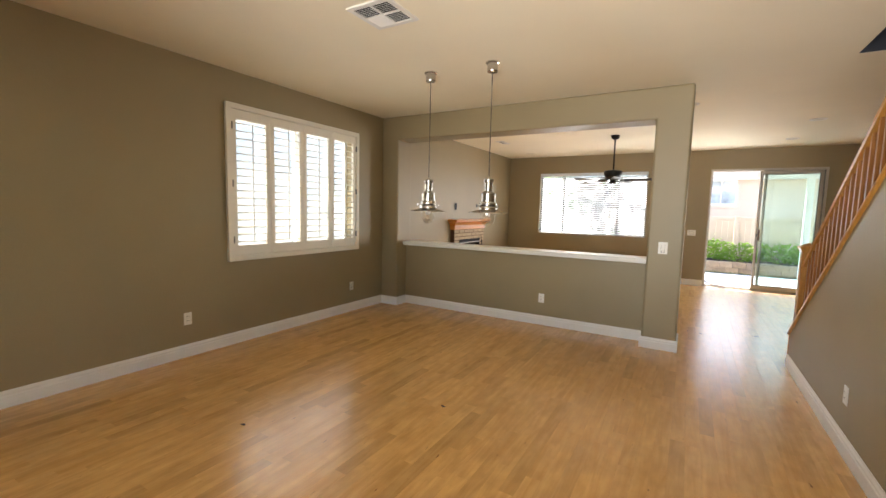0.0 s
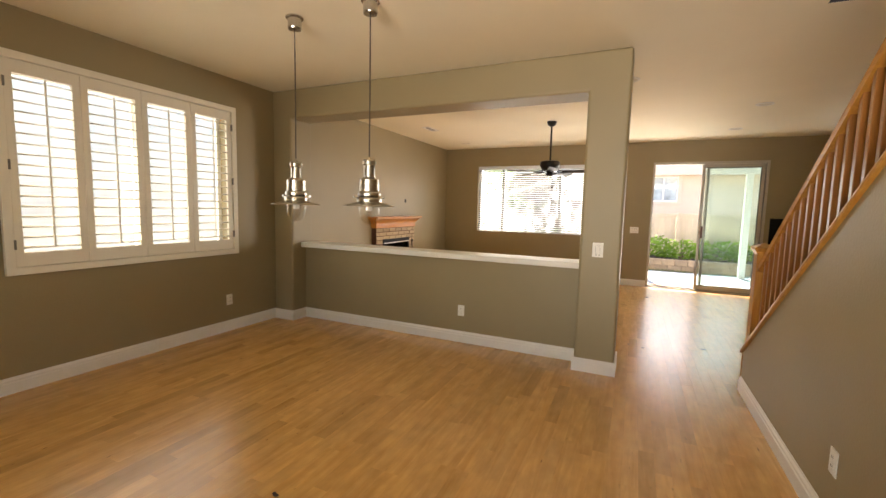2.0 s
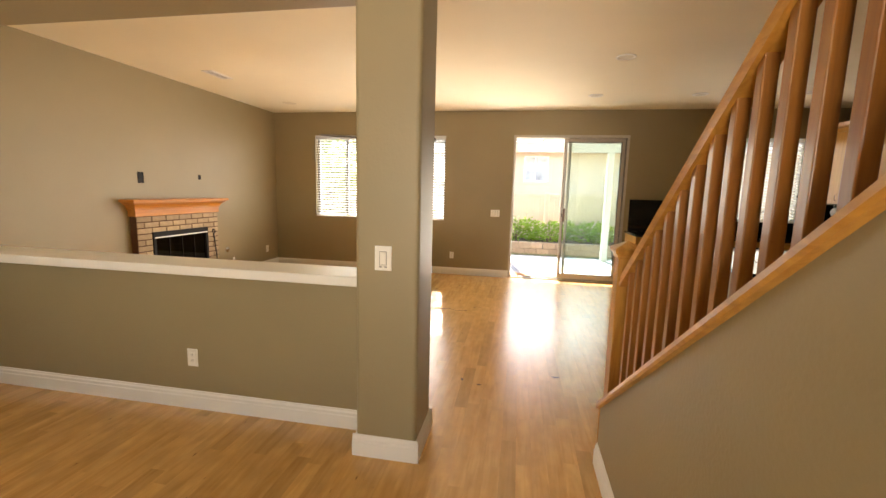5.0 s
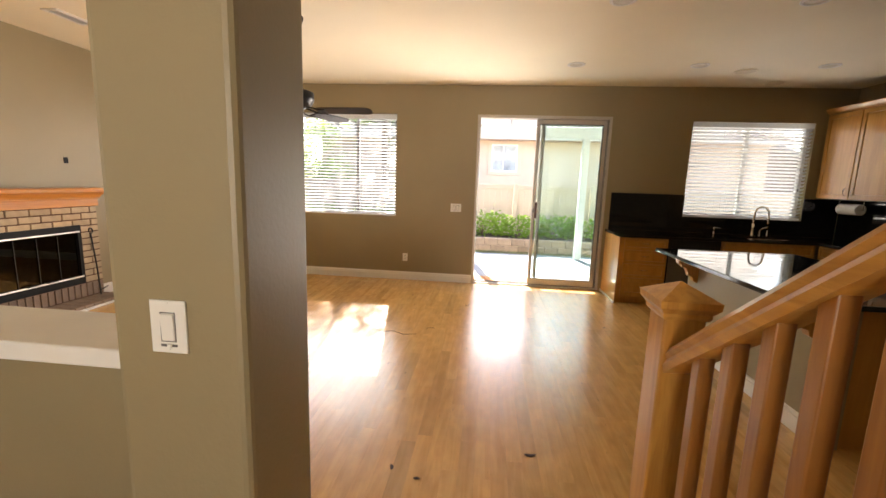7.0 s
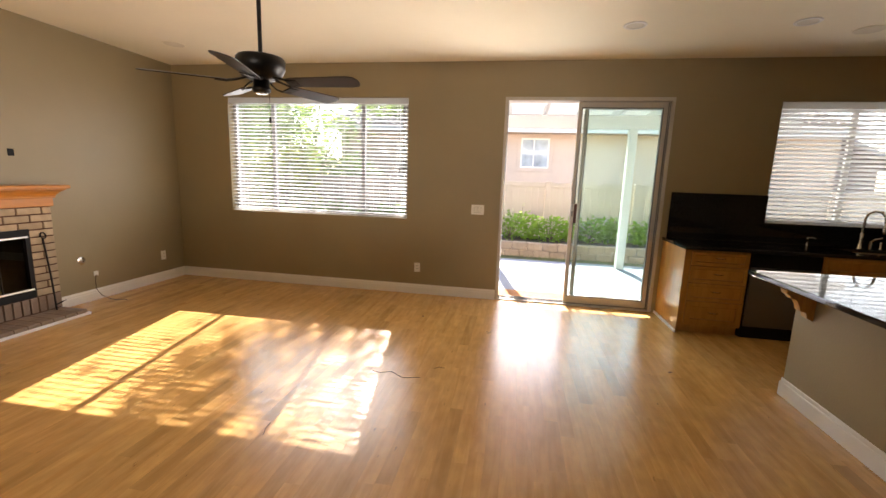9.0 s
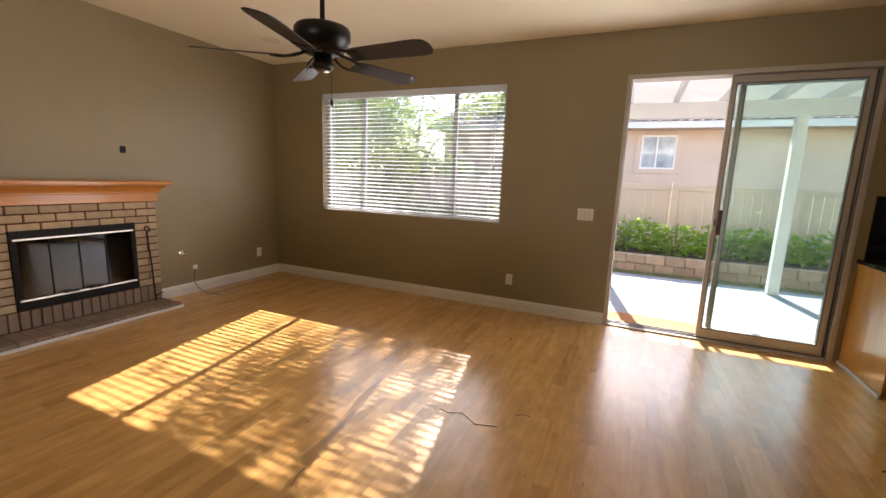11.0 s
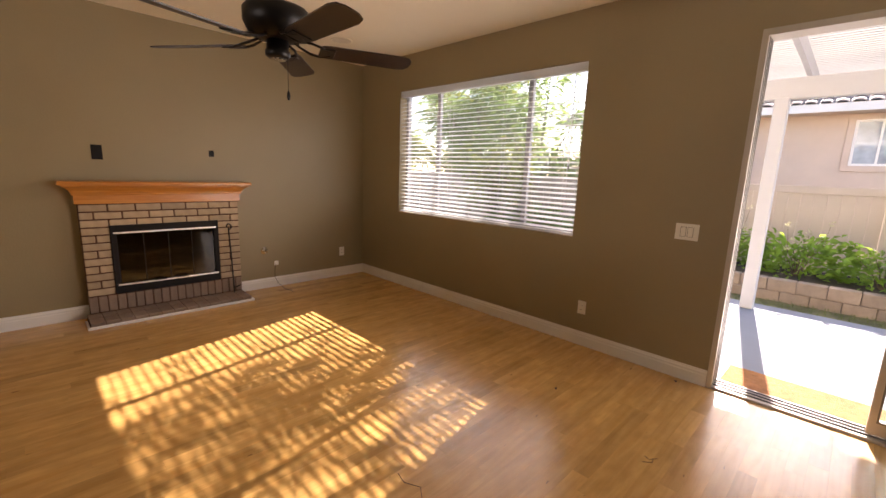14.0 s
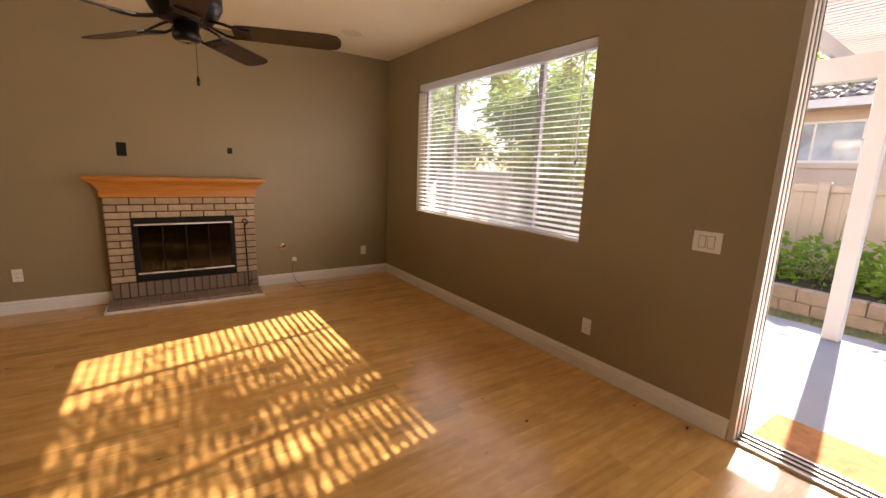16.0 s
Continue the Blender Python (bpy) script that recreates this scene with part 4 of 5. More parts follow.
for k in range(5):
    a = radians(-1.5 + 72 * k)
    turn = Matrix.Rotation(a, 4, "Z")
    tilt = turn @ pose(0, 0, ZB, -13, 0, 0)
    outline = [(0.20, -0.052), (0.24, -0.060), (0.60, -0.070), (0.645, -0.058), (0.662, -0.03), (0.665, 0.0), (0.662, 0.03), (0.645, 0.058), (0.60, 0.070), (0.24, 0.060), (0.20, 0.052)]
    bm = prism(outline, -0.003, 0.003, "z")
    ob = part("blade", bm, M_BLADE, fan)
    ob.matrix_basis = tilt
    iron = bmesh.new()
    for side in (-1, 1):
        add_tube(iron, [(0.075, side * 0.012, 0.03), (0.11, side * 0.035, 0.018), (0.155, side * 0.05, 0.004), (0.20, side * 0.045, -0.006), (0.245, side * 0.015, -0.007)], 0.0065, 6)
    add_box(iron, 0.19, 0.265, -0.045, 0.045, -0.011, -0.004, 0.002)
    add_box(iron, 0.05, 0.10, -0.02, 0.02, 0.022, 0.034, 0.003)
    ob = part("blade_iron", iron, M_FAN, fan)
    ob.matrix_basis = tilt
part("pull_chain", tube([(0.035, 0.03, -0.79), (0.035, 0.03, -0.955)], 0.0014, 5), M_IRON, fan)
part("chain_fob", lathe([(0.002, -0.95), (0.006, -0.958), (0.0085, -0.975), (0.006, -0.99), (0.002, -0.994)], 14, pose(0.035, 0.03, 0)), M_FAN, fan)

# ---- ceiling fixtures ----
vent = base("ceiling_vent", (-1.14, 2.90, H), "white square ceiling register with louvres over a dark backing", "vent")
part("vent_frame", slab_with_holes((-0.175, 0.175), (-0.175, 0.175), -0.012, 0.0, [(-0.14, -0.005, -0.14, -0.005), (0.005, 0.14, -0.14, -0.005), (-0.14, -0.005, 0.005, 0.14), (0.005, 0.14, 0.005, 0.14)], "z", 0.002), M_WHITE, vent)
part("backing", box(-0.15, 0.15, -0.15, 0.15, -0.002, -0.001), M_VENTD, vent)
for qx, qy, turn in ((-0.0725, -0.0725, 1), (0.0725, 0.0725, 1), (-0.0725, 0.0725, -1), (0.0725, -0.0725, 1)):
    for k in range(7):
        off = -0.058 + k * 0.0193
        part("slat", box(-0.067, 0.067, -0.009, 0.009, -0.0006, 0.0006, 0, 1, pose(qx, qy + off, -0.007, 35 * turn)), M_WHITE, vent)
vent2 = base("ceiling_vent", (-2.457, 8.17, H), "white narrow ceiling register", "vent")
part("vent_frame", slab_with_holes((-0.075, 0.075), (-0.18, 0.18), -0.01, 0.0, [(-0.05, 0.05, -0.155, 0.155)], "z", 0.002), M_WHITE, vent2)
part("backing", box(-0.055, 0.055, -0.16, 0.16, -0.002, -0.001), M_VENTD, vent2)
for k in range(6):
    part("slat", box(-0.008, 0.008, -0.155, 0.155, -0.0006, 0.0006, 0, 1, pose(-0.042 + k * 0.0168, 0, -0.006, 0, 35)), M_WHITE, vent2)
can = base("recessed_downlight", (2.11, 7.95, H), "white recessed ceiling downlight, switched off", "downlight", "ceiling downlights")
part("trim_ring", lathe([(0.072, -0.001), (0.092, -0.001), (0.094, -0.005), (0.088, -0.009), (0.074, -0.010), (0.070, -0.004)], 32, None, False), M_WHITE, can, smooth=True)
part("baffle", lathe([(0.073, -0.0045), (0.05, -0.0025), (0.001, -0.002)], 28, None, False), mat("cream lamp baffle", (0.64, 0.59, 0.48), 0.5), can)
for x, y in ((2.11, 9.57), (3.39, 7.98), (3.39, 9.58), (4.65, 9.57), (0.655, 6.42)):
    copy_thing(can, pose(x, y, H))
speaker = base("ceiling_speaker", (-2.462, 9.79, H), "round cream flush ceiling speaker", "speaker", "ceiling speakers")
part("rim", lathe([(0.098, -0.001), (0.11, -0.001), (0.111, -0.004), (0.104, -0.007), (0.098, -0.006)], 36, None, False), M_CEIL, speaker, smooth=True)
part("grille", lathe([(0.1, -0.0045), (0.05, -0.0065), (0.001, -0.007)], 32, None, False), mat("cream speaker cloth", (0.72, 0.65, 0.51), 0.9, grain=0.6, grain_scale=500), speaker)
for x, y in ((3.97, 9.81), (4.6, 10.34)):
    copy_thing(speaker, pose(x, y, H))

# ---- kitchen ----
CT = 0.875


def pull(parent, at, along="x", facing="-y", length=0.085):
    """A small arched bar pull."""
    pts = []
    for s, d in ((-0.5, 0.0), (-0.42, 0.018), (-0.2, 0.027), (0.2, 0.027), (0.42, 0.018), (0.5, 0.0)):
        v = Vector(at)
        v["xyz".index(along)] += s * length
        v["xyz".index(facing[1])] += d * (-1 if facing[0] == "-" else 1)
        pts.append(v)
    return part("handle", tube(pts, 0.0045, 6), M_NICKEL, parent, "arched nickel pull")


def panel_front(name, parent, u0, u1, z0, z1, w, facing, material=None, raised=True):
    """A framed door or drawer front on the plane w, facing -y or -x (local)."""
    t = 0.02
    ax = "y" if facing == "-y" else "x"
    inset = 0.05 if min(u1 - u0, z1 - z0) > 0.2 else 0.03
    fr = part(name, slab_with_holes((u0, u1), (z0, z1), w - t, w, [(u0 + inset, u1 - inset, z0 + inset, z1 - inset)], ax, 0.003), material or M_CAB, parent)
    lo, hi = (u0 + inset, u1 - inset)
    dims = (lo + 0.001, hi - 0.001, w - 0.013, w - 0.002, z0 + inset + 0.001, z1 - inset - 0.001)
    b = box(*dims, 0.004) if ax == "y" else box(dims[2], dims[3], dims[0], dims[1], dims[4], dims[5], 0.004)
    part("centre_panel", b, material or M_CAB, fr)
    return fr


drawers = base("drawer_cabinet", (2.875, 9.93, 0), "honey maple base cabinet with four drawers", "cabinet")
part("body", box(0.0, 0.565, 0.02, 0.645, 0.09, 0.842), M_CAB, drawers)
part("end_panel", box(-0.012, -0.0005, 0.0, 0.645, 0.0, 0.842, 0.002), M_CAB, drawers)
part("toe_kick", box(0.0, 0.565, 0.08, 0.64, 0.0, 0.09), M_CAB, drawers)
part("shoe_moulding", box(-0.026, -0.0125, 0.0, 0.645, 0.0, 0.03, 0.005, 2), M_WHITE, drawers, "white shoe moulding")
for z0, z1 in ((0.105, 0.335), (0.345, 0.515), (0.525, 0.685), (0.695, 0.825)):
    fr = panel_front("drawer_front", drawers, 0.05, 0.555, z0, z1, 0.018, "-y")
    pull(fr, (0.30, -0.002, (z0 + z1) / 2 + 0.01))
dish = base("dishwasher", (3.45, 9.94, 0), "black and grey built-in dishwasher", "dishwasher")
part("body", box(0.0, 0.6, 0.02, 0.635, 0.0, 0.842), M_BLACK, dish)
part("door", box(0.012, 0.588, -0.004, 0.0195, 0.12, 0.70, 0.004, 2), M_STEEL, dish)
part("control_panel", box(0.012, 0.588, -0.006, 0.0195, 0.705, 0.835, 0.004, 2), M_BLACK, dish)
part("kick_plate", box(0.012, 0.588, 0.05, 0.06, 0.005, 0.11), M_BLACK, dish)
sinkcab = base("sink_cabinet", (4.06, 9.93, 0), "honey maple sink cabinet with two doors", "cabinet")
part("body", box(0.0, 1.03, 0.02, 0.645, 0.09, 0.842), M_CAB, sinkcab)
part("toe_kick", box(0.0, 1.03, 0.08, 0.64, 0.0, 0.09), M_CAB, sinkcab)
panel_front("false_front", sinkcab, 0.02, 1.01, 0.69, 0.825, 0.018, "-y")
for a in (0.02, 0.52):
    fr = panel_front("door", sinkcab, a, a + 0.49, 0.105, 0.68, 0.018, "-y")
    pull(fr, (a + (0.45 if a < 0.3 else 0.04), -0.002, 0.6), "z")
for k, (y0, y1) in enumerate(((9.3, 9.925), (8.67, 9.295), (8.04, 8.665))):
    c = base("base_cabinet", (5.10, y0, 0), "honey maple base cabinet with drawer and door", "cabinet", "east wall base cabinets")
    d = y1 - y0
    part("body", box(0.02, 0.64, 0.0, d, 0.09, 0.842), M_CAB, c)
    part("toe_kick", box(0.08, 0.64, 0.0, d, 0.0, 0.09), M_CAB, c)
    fr = panel_front("drawer_front", c, 0.015, d - 0.015, 0.69, 0.825, 0.018, "-x")
    pull(fr, (-0.002, d / 2, 0.76), "y", "-x")
    fr = panel_front("door", c, 0.015, d - 0.015, 0.105, 0.68, 0.018, "-x")
    pull(fr, (-0.002, d - 0.06, 0.6), "z", "-x")
top = base("worktop", (2.85, 9.90, 0.843), "polished black granite worktop along two walls", "worktop")
part("north_slab", slab_with_holes((0.0, 2.899), (0.0, 0.679), 0.0, 0.032, [(1.55, 2.2, 0.13, 0.50)], "z", 0.004), M_GRANITE, top)
part("east_slab", box(2.23, 2.899, -1.88, -0.001, 0.0, 0.032, 0.004), M_GRANITE, top)
sink = base("sink_basin", (4.725, 10.215, 0.70), "stainless steel undermount sink", "sink")
part("basin", slab_with_holes((-0.33, 0.33), (-0.19, 0.19), 0.0, 0.142, [(-0.315, 0.315, -0.175, 0.175)], "z"), M_NICKEL, sink)
part("basin_floor", box(-0.33, 0.33, -0.19, 0.19, -0.008, -0.001), M_NICKEL, sink)
splash = base("backsplash", (2.89, NY, CT + 0.001), "black granite backsplash behind the worktop", "backsplash")
for a, b, h in ((0.0, 0.944, 0.495), (0.9455, 2.4195, 0.206), (2.421, 2.836, 0.495)):
    part("slab", box(a, b, -0.02, -0.001, 0.0, h, 0.002), M_GRANITE, splash)
splash2 = base("backsplash", (EX, 8.02, CT + 0.001), "black granite backsplash on the side wall", "backsplash")
for a, b in ((0.0, 1.27), (1.2715, 2.538)):
    part("slab", box(-0.02, -0.001, a, b, 0.0, 0.495, 0.002), M_GRANITE, splash2)
for k, (y0, y1) in enumerate(((9.56, 10.55), (8.55, 9.555))):
    c = base("upper_cabinet", (5.42, y0, 1.385), "honey maple wall cabinet with two panelled doors", "cabinet", "wall cabinets")
    d = y1 - y0
    part("body", box(0.021, 0.329, 0.0, d, 0.0, 1.03), M_CAB, c)
    part("crown", prism([(-0.045, 1.095), (-0.045, 1.085), (-0.02, 1.05), (0.012, 1.028), (0.329, 1.031), (0.329, 1.095)], 0.0, d, "y"), M_CAB, c)
    for j in (0, 1):
        a = 0.008 + j * d / 2
        fr = panel_front("door", c, a, a + d / 2 - 0.012, 0.008, 1.022, 0.019, "-x")
        pull(fr, (-0.001, (d / 2 - 0.055) if j == 0 else (d / 2 + 0.05), 0.09), "z", "-x", 0.09)
towel = base("paper_towel_roll", (5.56, 10.03, 1.27), "white paper towel roll under the wall cabinet", "paper towel")
part("roll", lathe([(0.02, 0.0), (0.062, 0.0), (0.064, 0.004), (0.064, 0.276), (0.062, 0.28), (0.02, 0.28)], 32, pose(0, 0, 0, -90)), M_PAPER, towel, smooth=False)
part("holder", tube([(0, -0.03, 0.114), (0, -0.03, 0.0), (0, 0.31, 0.0), (0, 0.31, 0.114)], 0.006), M_CHROME, towel)
faucet = base("kitchen_faucet", (4.66, 10.44, CT), "chrome gooseneck pull-down kitchen faucet", "faucet")
part("base", lathe([(0.03, 0), (0.03, 0.006), (0.022, 0.02), (0.018, 0.1), (0.015, 0.16)], 24), M_CHROME, faucet, smooth=True)
part("spout", tube([(0, 0, 0.14), (0, 0, 0.30), (0.01, -0.015, 0.355), (0.04, -0.045, 0.385), (0.075, -0.08, 0.375), (0.10, -0.10, 0.335), (0.106, -0.105, 0.27)], 0.0125, 12), M_CHROME, faucet)
part("spray_head", lathe([(0.014, 0.10), (0.017, 0.06), (0.021, 0.01), (0.018, 0.0)], 20, pose(0.107, -0.105, 0.17)), M_CHROME, faucet, smooth=True)
part("lever", tube([(0.09, 0.0, 0.0), (0.09, 0.0, 0.075), (0.10, -0.02, 0.1), (0.15, -0.05, 0.125)], [0.018, 0.013, 0.009, 0.006], 10), M_CHROME, faucet)
soap = base("soap_dispenser", (4.19, 10.44, CT), "chrome soap dispenser on the worktop", "soap dispenser")
part("body", lathe([(0.016, 0), (0.016, 0.008), (0.009, 0.014), (0.009, 0.06), (0.013, 0.065), (0.011, 0.09)], 20), M_CHROME, soap, smooth=True)
part("spout", tube([(0, 0, 0.085), (0.03, -0.01, 0.088), (0.06, -0.02, 0.08)], 0.005), M_CHROME, soap)
side = base("sprayer", (4.84, 10.44, CT), "small chrome side sprayer", "sprayer")
part("body", lathe([(0.018, 0), (0.018, 0.006), (0.011, 0.012), (0.014, 0.06), (0.009, 0.075)], 18), M_CHROME, side, smooth=True)

# island
island = base("kitchen_island", (3.16, 7.05, 0), "taupe panelled island with black granite top and oak corbels", "island")
part("pony_wall", box(0.0, 0.11, 0.0, 1.71, 0.0, 0.843), M_WALL, island)
part("cabinet_side", box(0.111, 0.80, 0.02, 1.69, 0.0, 0.843), M_CAB, island, "honey maple cabinet side")
bm = box(-0.30, 0.94, -0.10, 1.78, 0.8435, 0.8755, 0.006, 2)
part("granite_top", bm, M_GRANITE, island, "polished black granite top")
bb = bmesh.new()
add_box(bb, -0.016, -0.0005, -0.016, 1.726, 0.0, 0.10, 0.003)
add_box(bb, -0.010, -0.0005, -0.010, 1.72, 0.10, 0.13, 0.004)
part("skirting", bb, M_WHITE, island, "white baseboard")
CORBEL = [(0.0, 0.843), (-0.22, 0.843), (-0.22, 0.815), (-0.19, 0.805), (-0.165, 0.78), (-0.15, 0.745), (-0.115, 0.735), (-0.095, 0.70), (-0.085, 0.665), (-0.05, 0.655), (-0.04, 0.62), (0.0, 0.60)]
for cy in (0.16, 1.56):
    part("corbel", prism(CORBEL, cy - 0.03, cy + 0.03, "y", 0.003), M_OAK, island, "carved oak corbel")
    part("corbel_scroll", lathe([(0.024, -0.036), (0.028, -0.03), (0.028, 0.03), (0.024, 0.036)], 18, pose(-0.155, cy, 0.79, 90)), M_OAK, island)
wall_plate("wall_outlet", (3.16, 7.36, 0.745), -90, "white outlet high on the island side", "outlet", (0.115, 0.072))

# ---- bits on the floor ----
rng = random.Random(11)
for k, (x, y) in enumerate(((2.489, 8.936), (1.508, 6.731), (1.535, 6.735), (0.948, 6.466), (0.811, 6.529), (0.339, 9.725), (0.87, 10.49), (-1.683, 2.17), (-0.713, 3.111))):
    bm = bmesh.new()
    s = rng.uniform(0.012, 0.018)
    rim = [bm.verts.new((s * math.cos(a) * (1.5 if j % 2 else 1.2), s * 0.6 * math.sin(a), 0.001 + 0.006 * abs(math.sin(a + k)))) for j, a in enumerate([i * math.pi / 4 for i in range(8)])]
    mid = bm.verts.new((0, 0, 0.0012))
    low = [bm.verts.new(v.co - Vector((0, 0, 0.0011))) for v in rim]
    for j in range(8):
        bm.faces.new((rim[j], rim[(j + 1) % 8], mid))
        bm.faces.new((low[(j + 1) % 8], low[j], rim[j], rim[(j + 1) % 8]))
    ob = part("dry_leaf", bm, M_DEAD)
    ob.matrix_world = pose(x, y, 0.0, 0, 0, rng.uniform(0, 360))
    tagged(ob, "curled dry brown leaf on the maple floor", "leaf", "floor litter")
for pts in (((0.249, 8.416), (0.316, 8.398), (0.388, 8.437), (0.494, 8.358), (0.613, 8.396)), ((1.021, 9.458), (1.05, 9.44), (1.075, 9.485)), ((-0.103, 7.651), (-0.095, 7.59), (-0.071, 7.525)), ((0.687, 8.561), (0.72, 8.59), (0.766, 8.586)), ((1.03, 9.40), (1.07, 9.43), (1.06, 9.47))):
    x0, y0 = pts[0]
    bm = tube([(x - x0, y - y0, 0.0018 + 0.002 * (j % 2)) for j, (x, y) in enumerate(pts)], 0.0017, 5)
    ob = part("twig", bm, M_DEAD)
    ob.location = (x0, y0, 0)
    tagged(ob, "thin dark dry twig on the maple floor", "twig", "floor litter")


# ---- garden ----
def leaf_mesh(name, places, length, width, material, parent=None, seed=1, droop=0.3, shape=5):
    """Many small folded leaves in one mesh; places: (point, outward way, size)."""
    r = random.Random(seed)
    verts, faces = [], []
    for p, way, s in places:
        way = Vector(way).normalized()
        side = way.cross(Vector((r.uniform(-1, 1), r.uniform(-1, 1), r.uniform(-0.3, 1)))).normalized()
        up = side.cross(way)
        l, w = length * s, width * s
        k = len(verts)
        mid = p + way * l * 0.5 - Vector((0, 0, droop * l * 0.12))
        tip = p + way * l - Vector((0, 0, droop * l * 0.45))
        verts += [p, mid + side * w / 2 + up * w * 0.15, mid, mid - side * w / 2 + up * w * 0.15, tip]
        faces += [(k, k + 1, k + 2), (k, k + 2, k + 3), (k + 1, k + 4, k + 2), (k + 2, k + 4, k + 3)]
    me = bpy.data.meshes.new(name)
    me.from_pydata([tuple(v) for v in verts], [], faces)
    me.materials.append(material)
    ob = new(name, me)
    if parent:
        ob.parent = parent
    return ob


setting(part("lawn", box(-9, 9, 13.655, 14.15, -0.2, -0.085), mat("short dry lawn", (0.13, 0.125, 0.05), 0.95, spread=0.3, scale=6, grain=1.0, grain_scale=120)), "thin strip of dry lawn", "lawn")
r = random.Random(5)
blades = []
for k in range(2600):
    blades.append((Vector((r.uniform(-2.5, 4.8), r.uniform(13.67, 14.14), -0.086)), (r.uniform(-0.5, 0.5), r.uniform(-0.5, 0.5), 1), r.uniform(0.6, 1.3)))
tagged(leaf_mesh("lawn_grass", blades, 0.045, 0.006, M_GRASS, None, 6), "short dry grass along the patio", "grass", "", "stuff")

bed = base("retaining_wall", (0, 14.22, -0.11), "two-course tan block retaining wall of the flower bed", "retaining wall")
block_me = None
for course in range(2):
    for k in range(30):
        bx = -4.2 + k * 0.30 + course * 0.15
        if block_me is None:
            ob = part("block", box(-0.147, 0.147, -0.075, 0.075, 0.0, 0.158, 0.012, 2), M_BLOCK, bed)
            block_me = ob.data
        else:
            ob = new("block", block_me)
            ob.parent = bed
        ob.matrix_basis = pose(bx, r.uniform(-0.006, 0.006), course * 0.161, 0, 0, r.uniform(-1.2, 1.2))
setting(part("bed_soil", box(-4.2, 4.9, 14.30, 15.42, -0.109, 0.19), mat("dark bed soil", (0.07, 0.05, 0.035), 0.95, spread=0.3, scale=5, grain=1.0, grain_scale=50)), "dark soil of the flower bed", "soil")

for k in range(11):
    bx = -3.9 + k * 0.83 + r.uniform(-0.1, 0.1)
    tall = r.uniform(0.42, 0.66)
    shrub = base("flowering_shrub", (bx, 14.80 + r.uniform(-0.1, 0.1), 0.19), "leafy green shrub with pale blossoms in the bed", "shrub", "bed shrubs")
    stems = bmesh.new()
    places, blossoms = [], []
    for s in range(9):
        a, lean = r.uniform(0, 6.28), r.uniform(0.1, 0.42)
        tip = Vector((lean * math.cos(a), 0.8 * lean * math.sin(a), tall * r.uniform(0.6, 1.05)))
        add_tube(stems, [(0.03 * math.cos(a), 0.03 * math.sin(a), -0.005), tip * 0.5 + Vector((0, 0, 0.05)), tip], [0.008, 0.005, 0.002], 5)
        if r.random() < 0.5:
            blossoms.append(tip)
            if r.random() < 0.4:
                spire = tip + Vector((r.uniform(-0.08, 0.08), r.uniform(-0.05, 0.05), r.uniform(0.15, 0.38)))
                add_tube(stems, [tip * 0.9, spire], [0.004, 0.002], 5)
                blossoms.append(spire)
    for s in range(620):
        a, q, z = r.uniform(0, 6.28), math.sqrt(r.random()), r.random()
        rad = 0.50 * q * (1 - 0.55 * max(0, z - 0.45))
        bump = 1 + 0.16 * math.sin(3 * a + k) + 0.1 * math.sin(7 * a)
        p = Vector((rad * math.cos(a) * bump, 0.85 * rad * math.sin(a), 0.02 + z * tall * (0.88 + 0.22 * math.sin(5 * a + k) * q)))
        places.append((p, (math.cos(a) + r.uniform(-0.7, 0.7), math.sin(a) + r.uniform(-0.7, 0.7), r.uniform(-0.1, 0.9)), r.uniform(0.6, 1.4)))
    part("stems", stems, M_TRUNK, shrub)
    leaf_mesh("foliage", places, 0.095, 0.055, M_LEAF, shrub, k + 1)
    if blossoms:
        bl = []
        for b in blossoms:
            for j in range(14):
                bl.append((b + Vector((r.uniform(-0.025, 0.025), r.uniform(-0.025, 0.025), r.uniform(0.0, 0.07))), (r.uniform(-1, 1), r.uniform(-1, 1), r.uniform(0, 1)), r.uniform(0.6, 1.2)))
        leaf_mesh("blossoms", bl, 0.035, 0.024, M_BLOSSOM, shrub, k + 40)


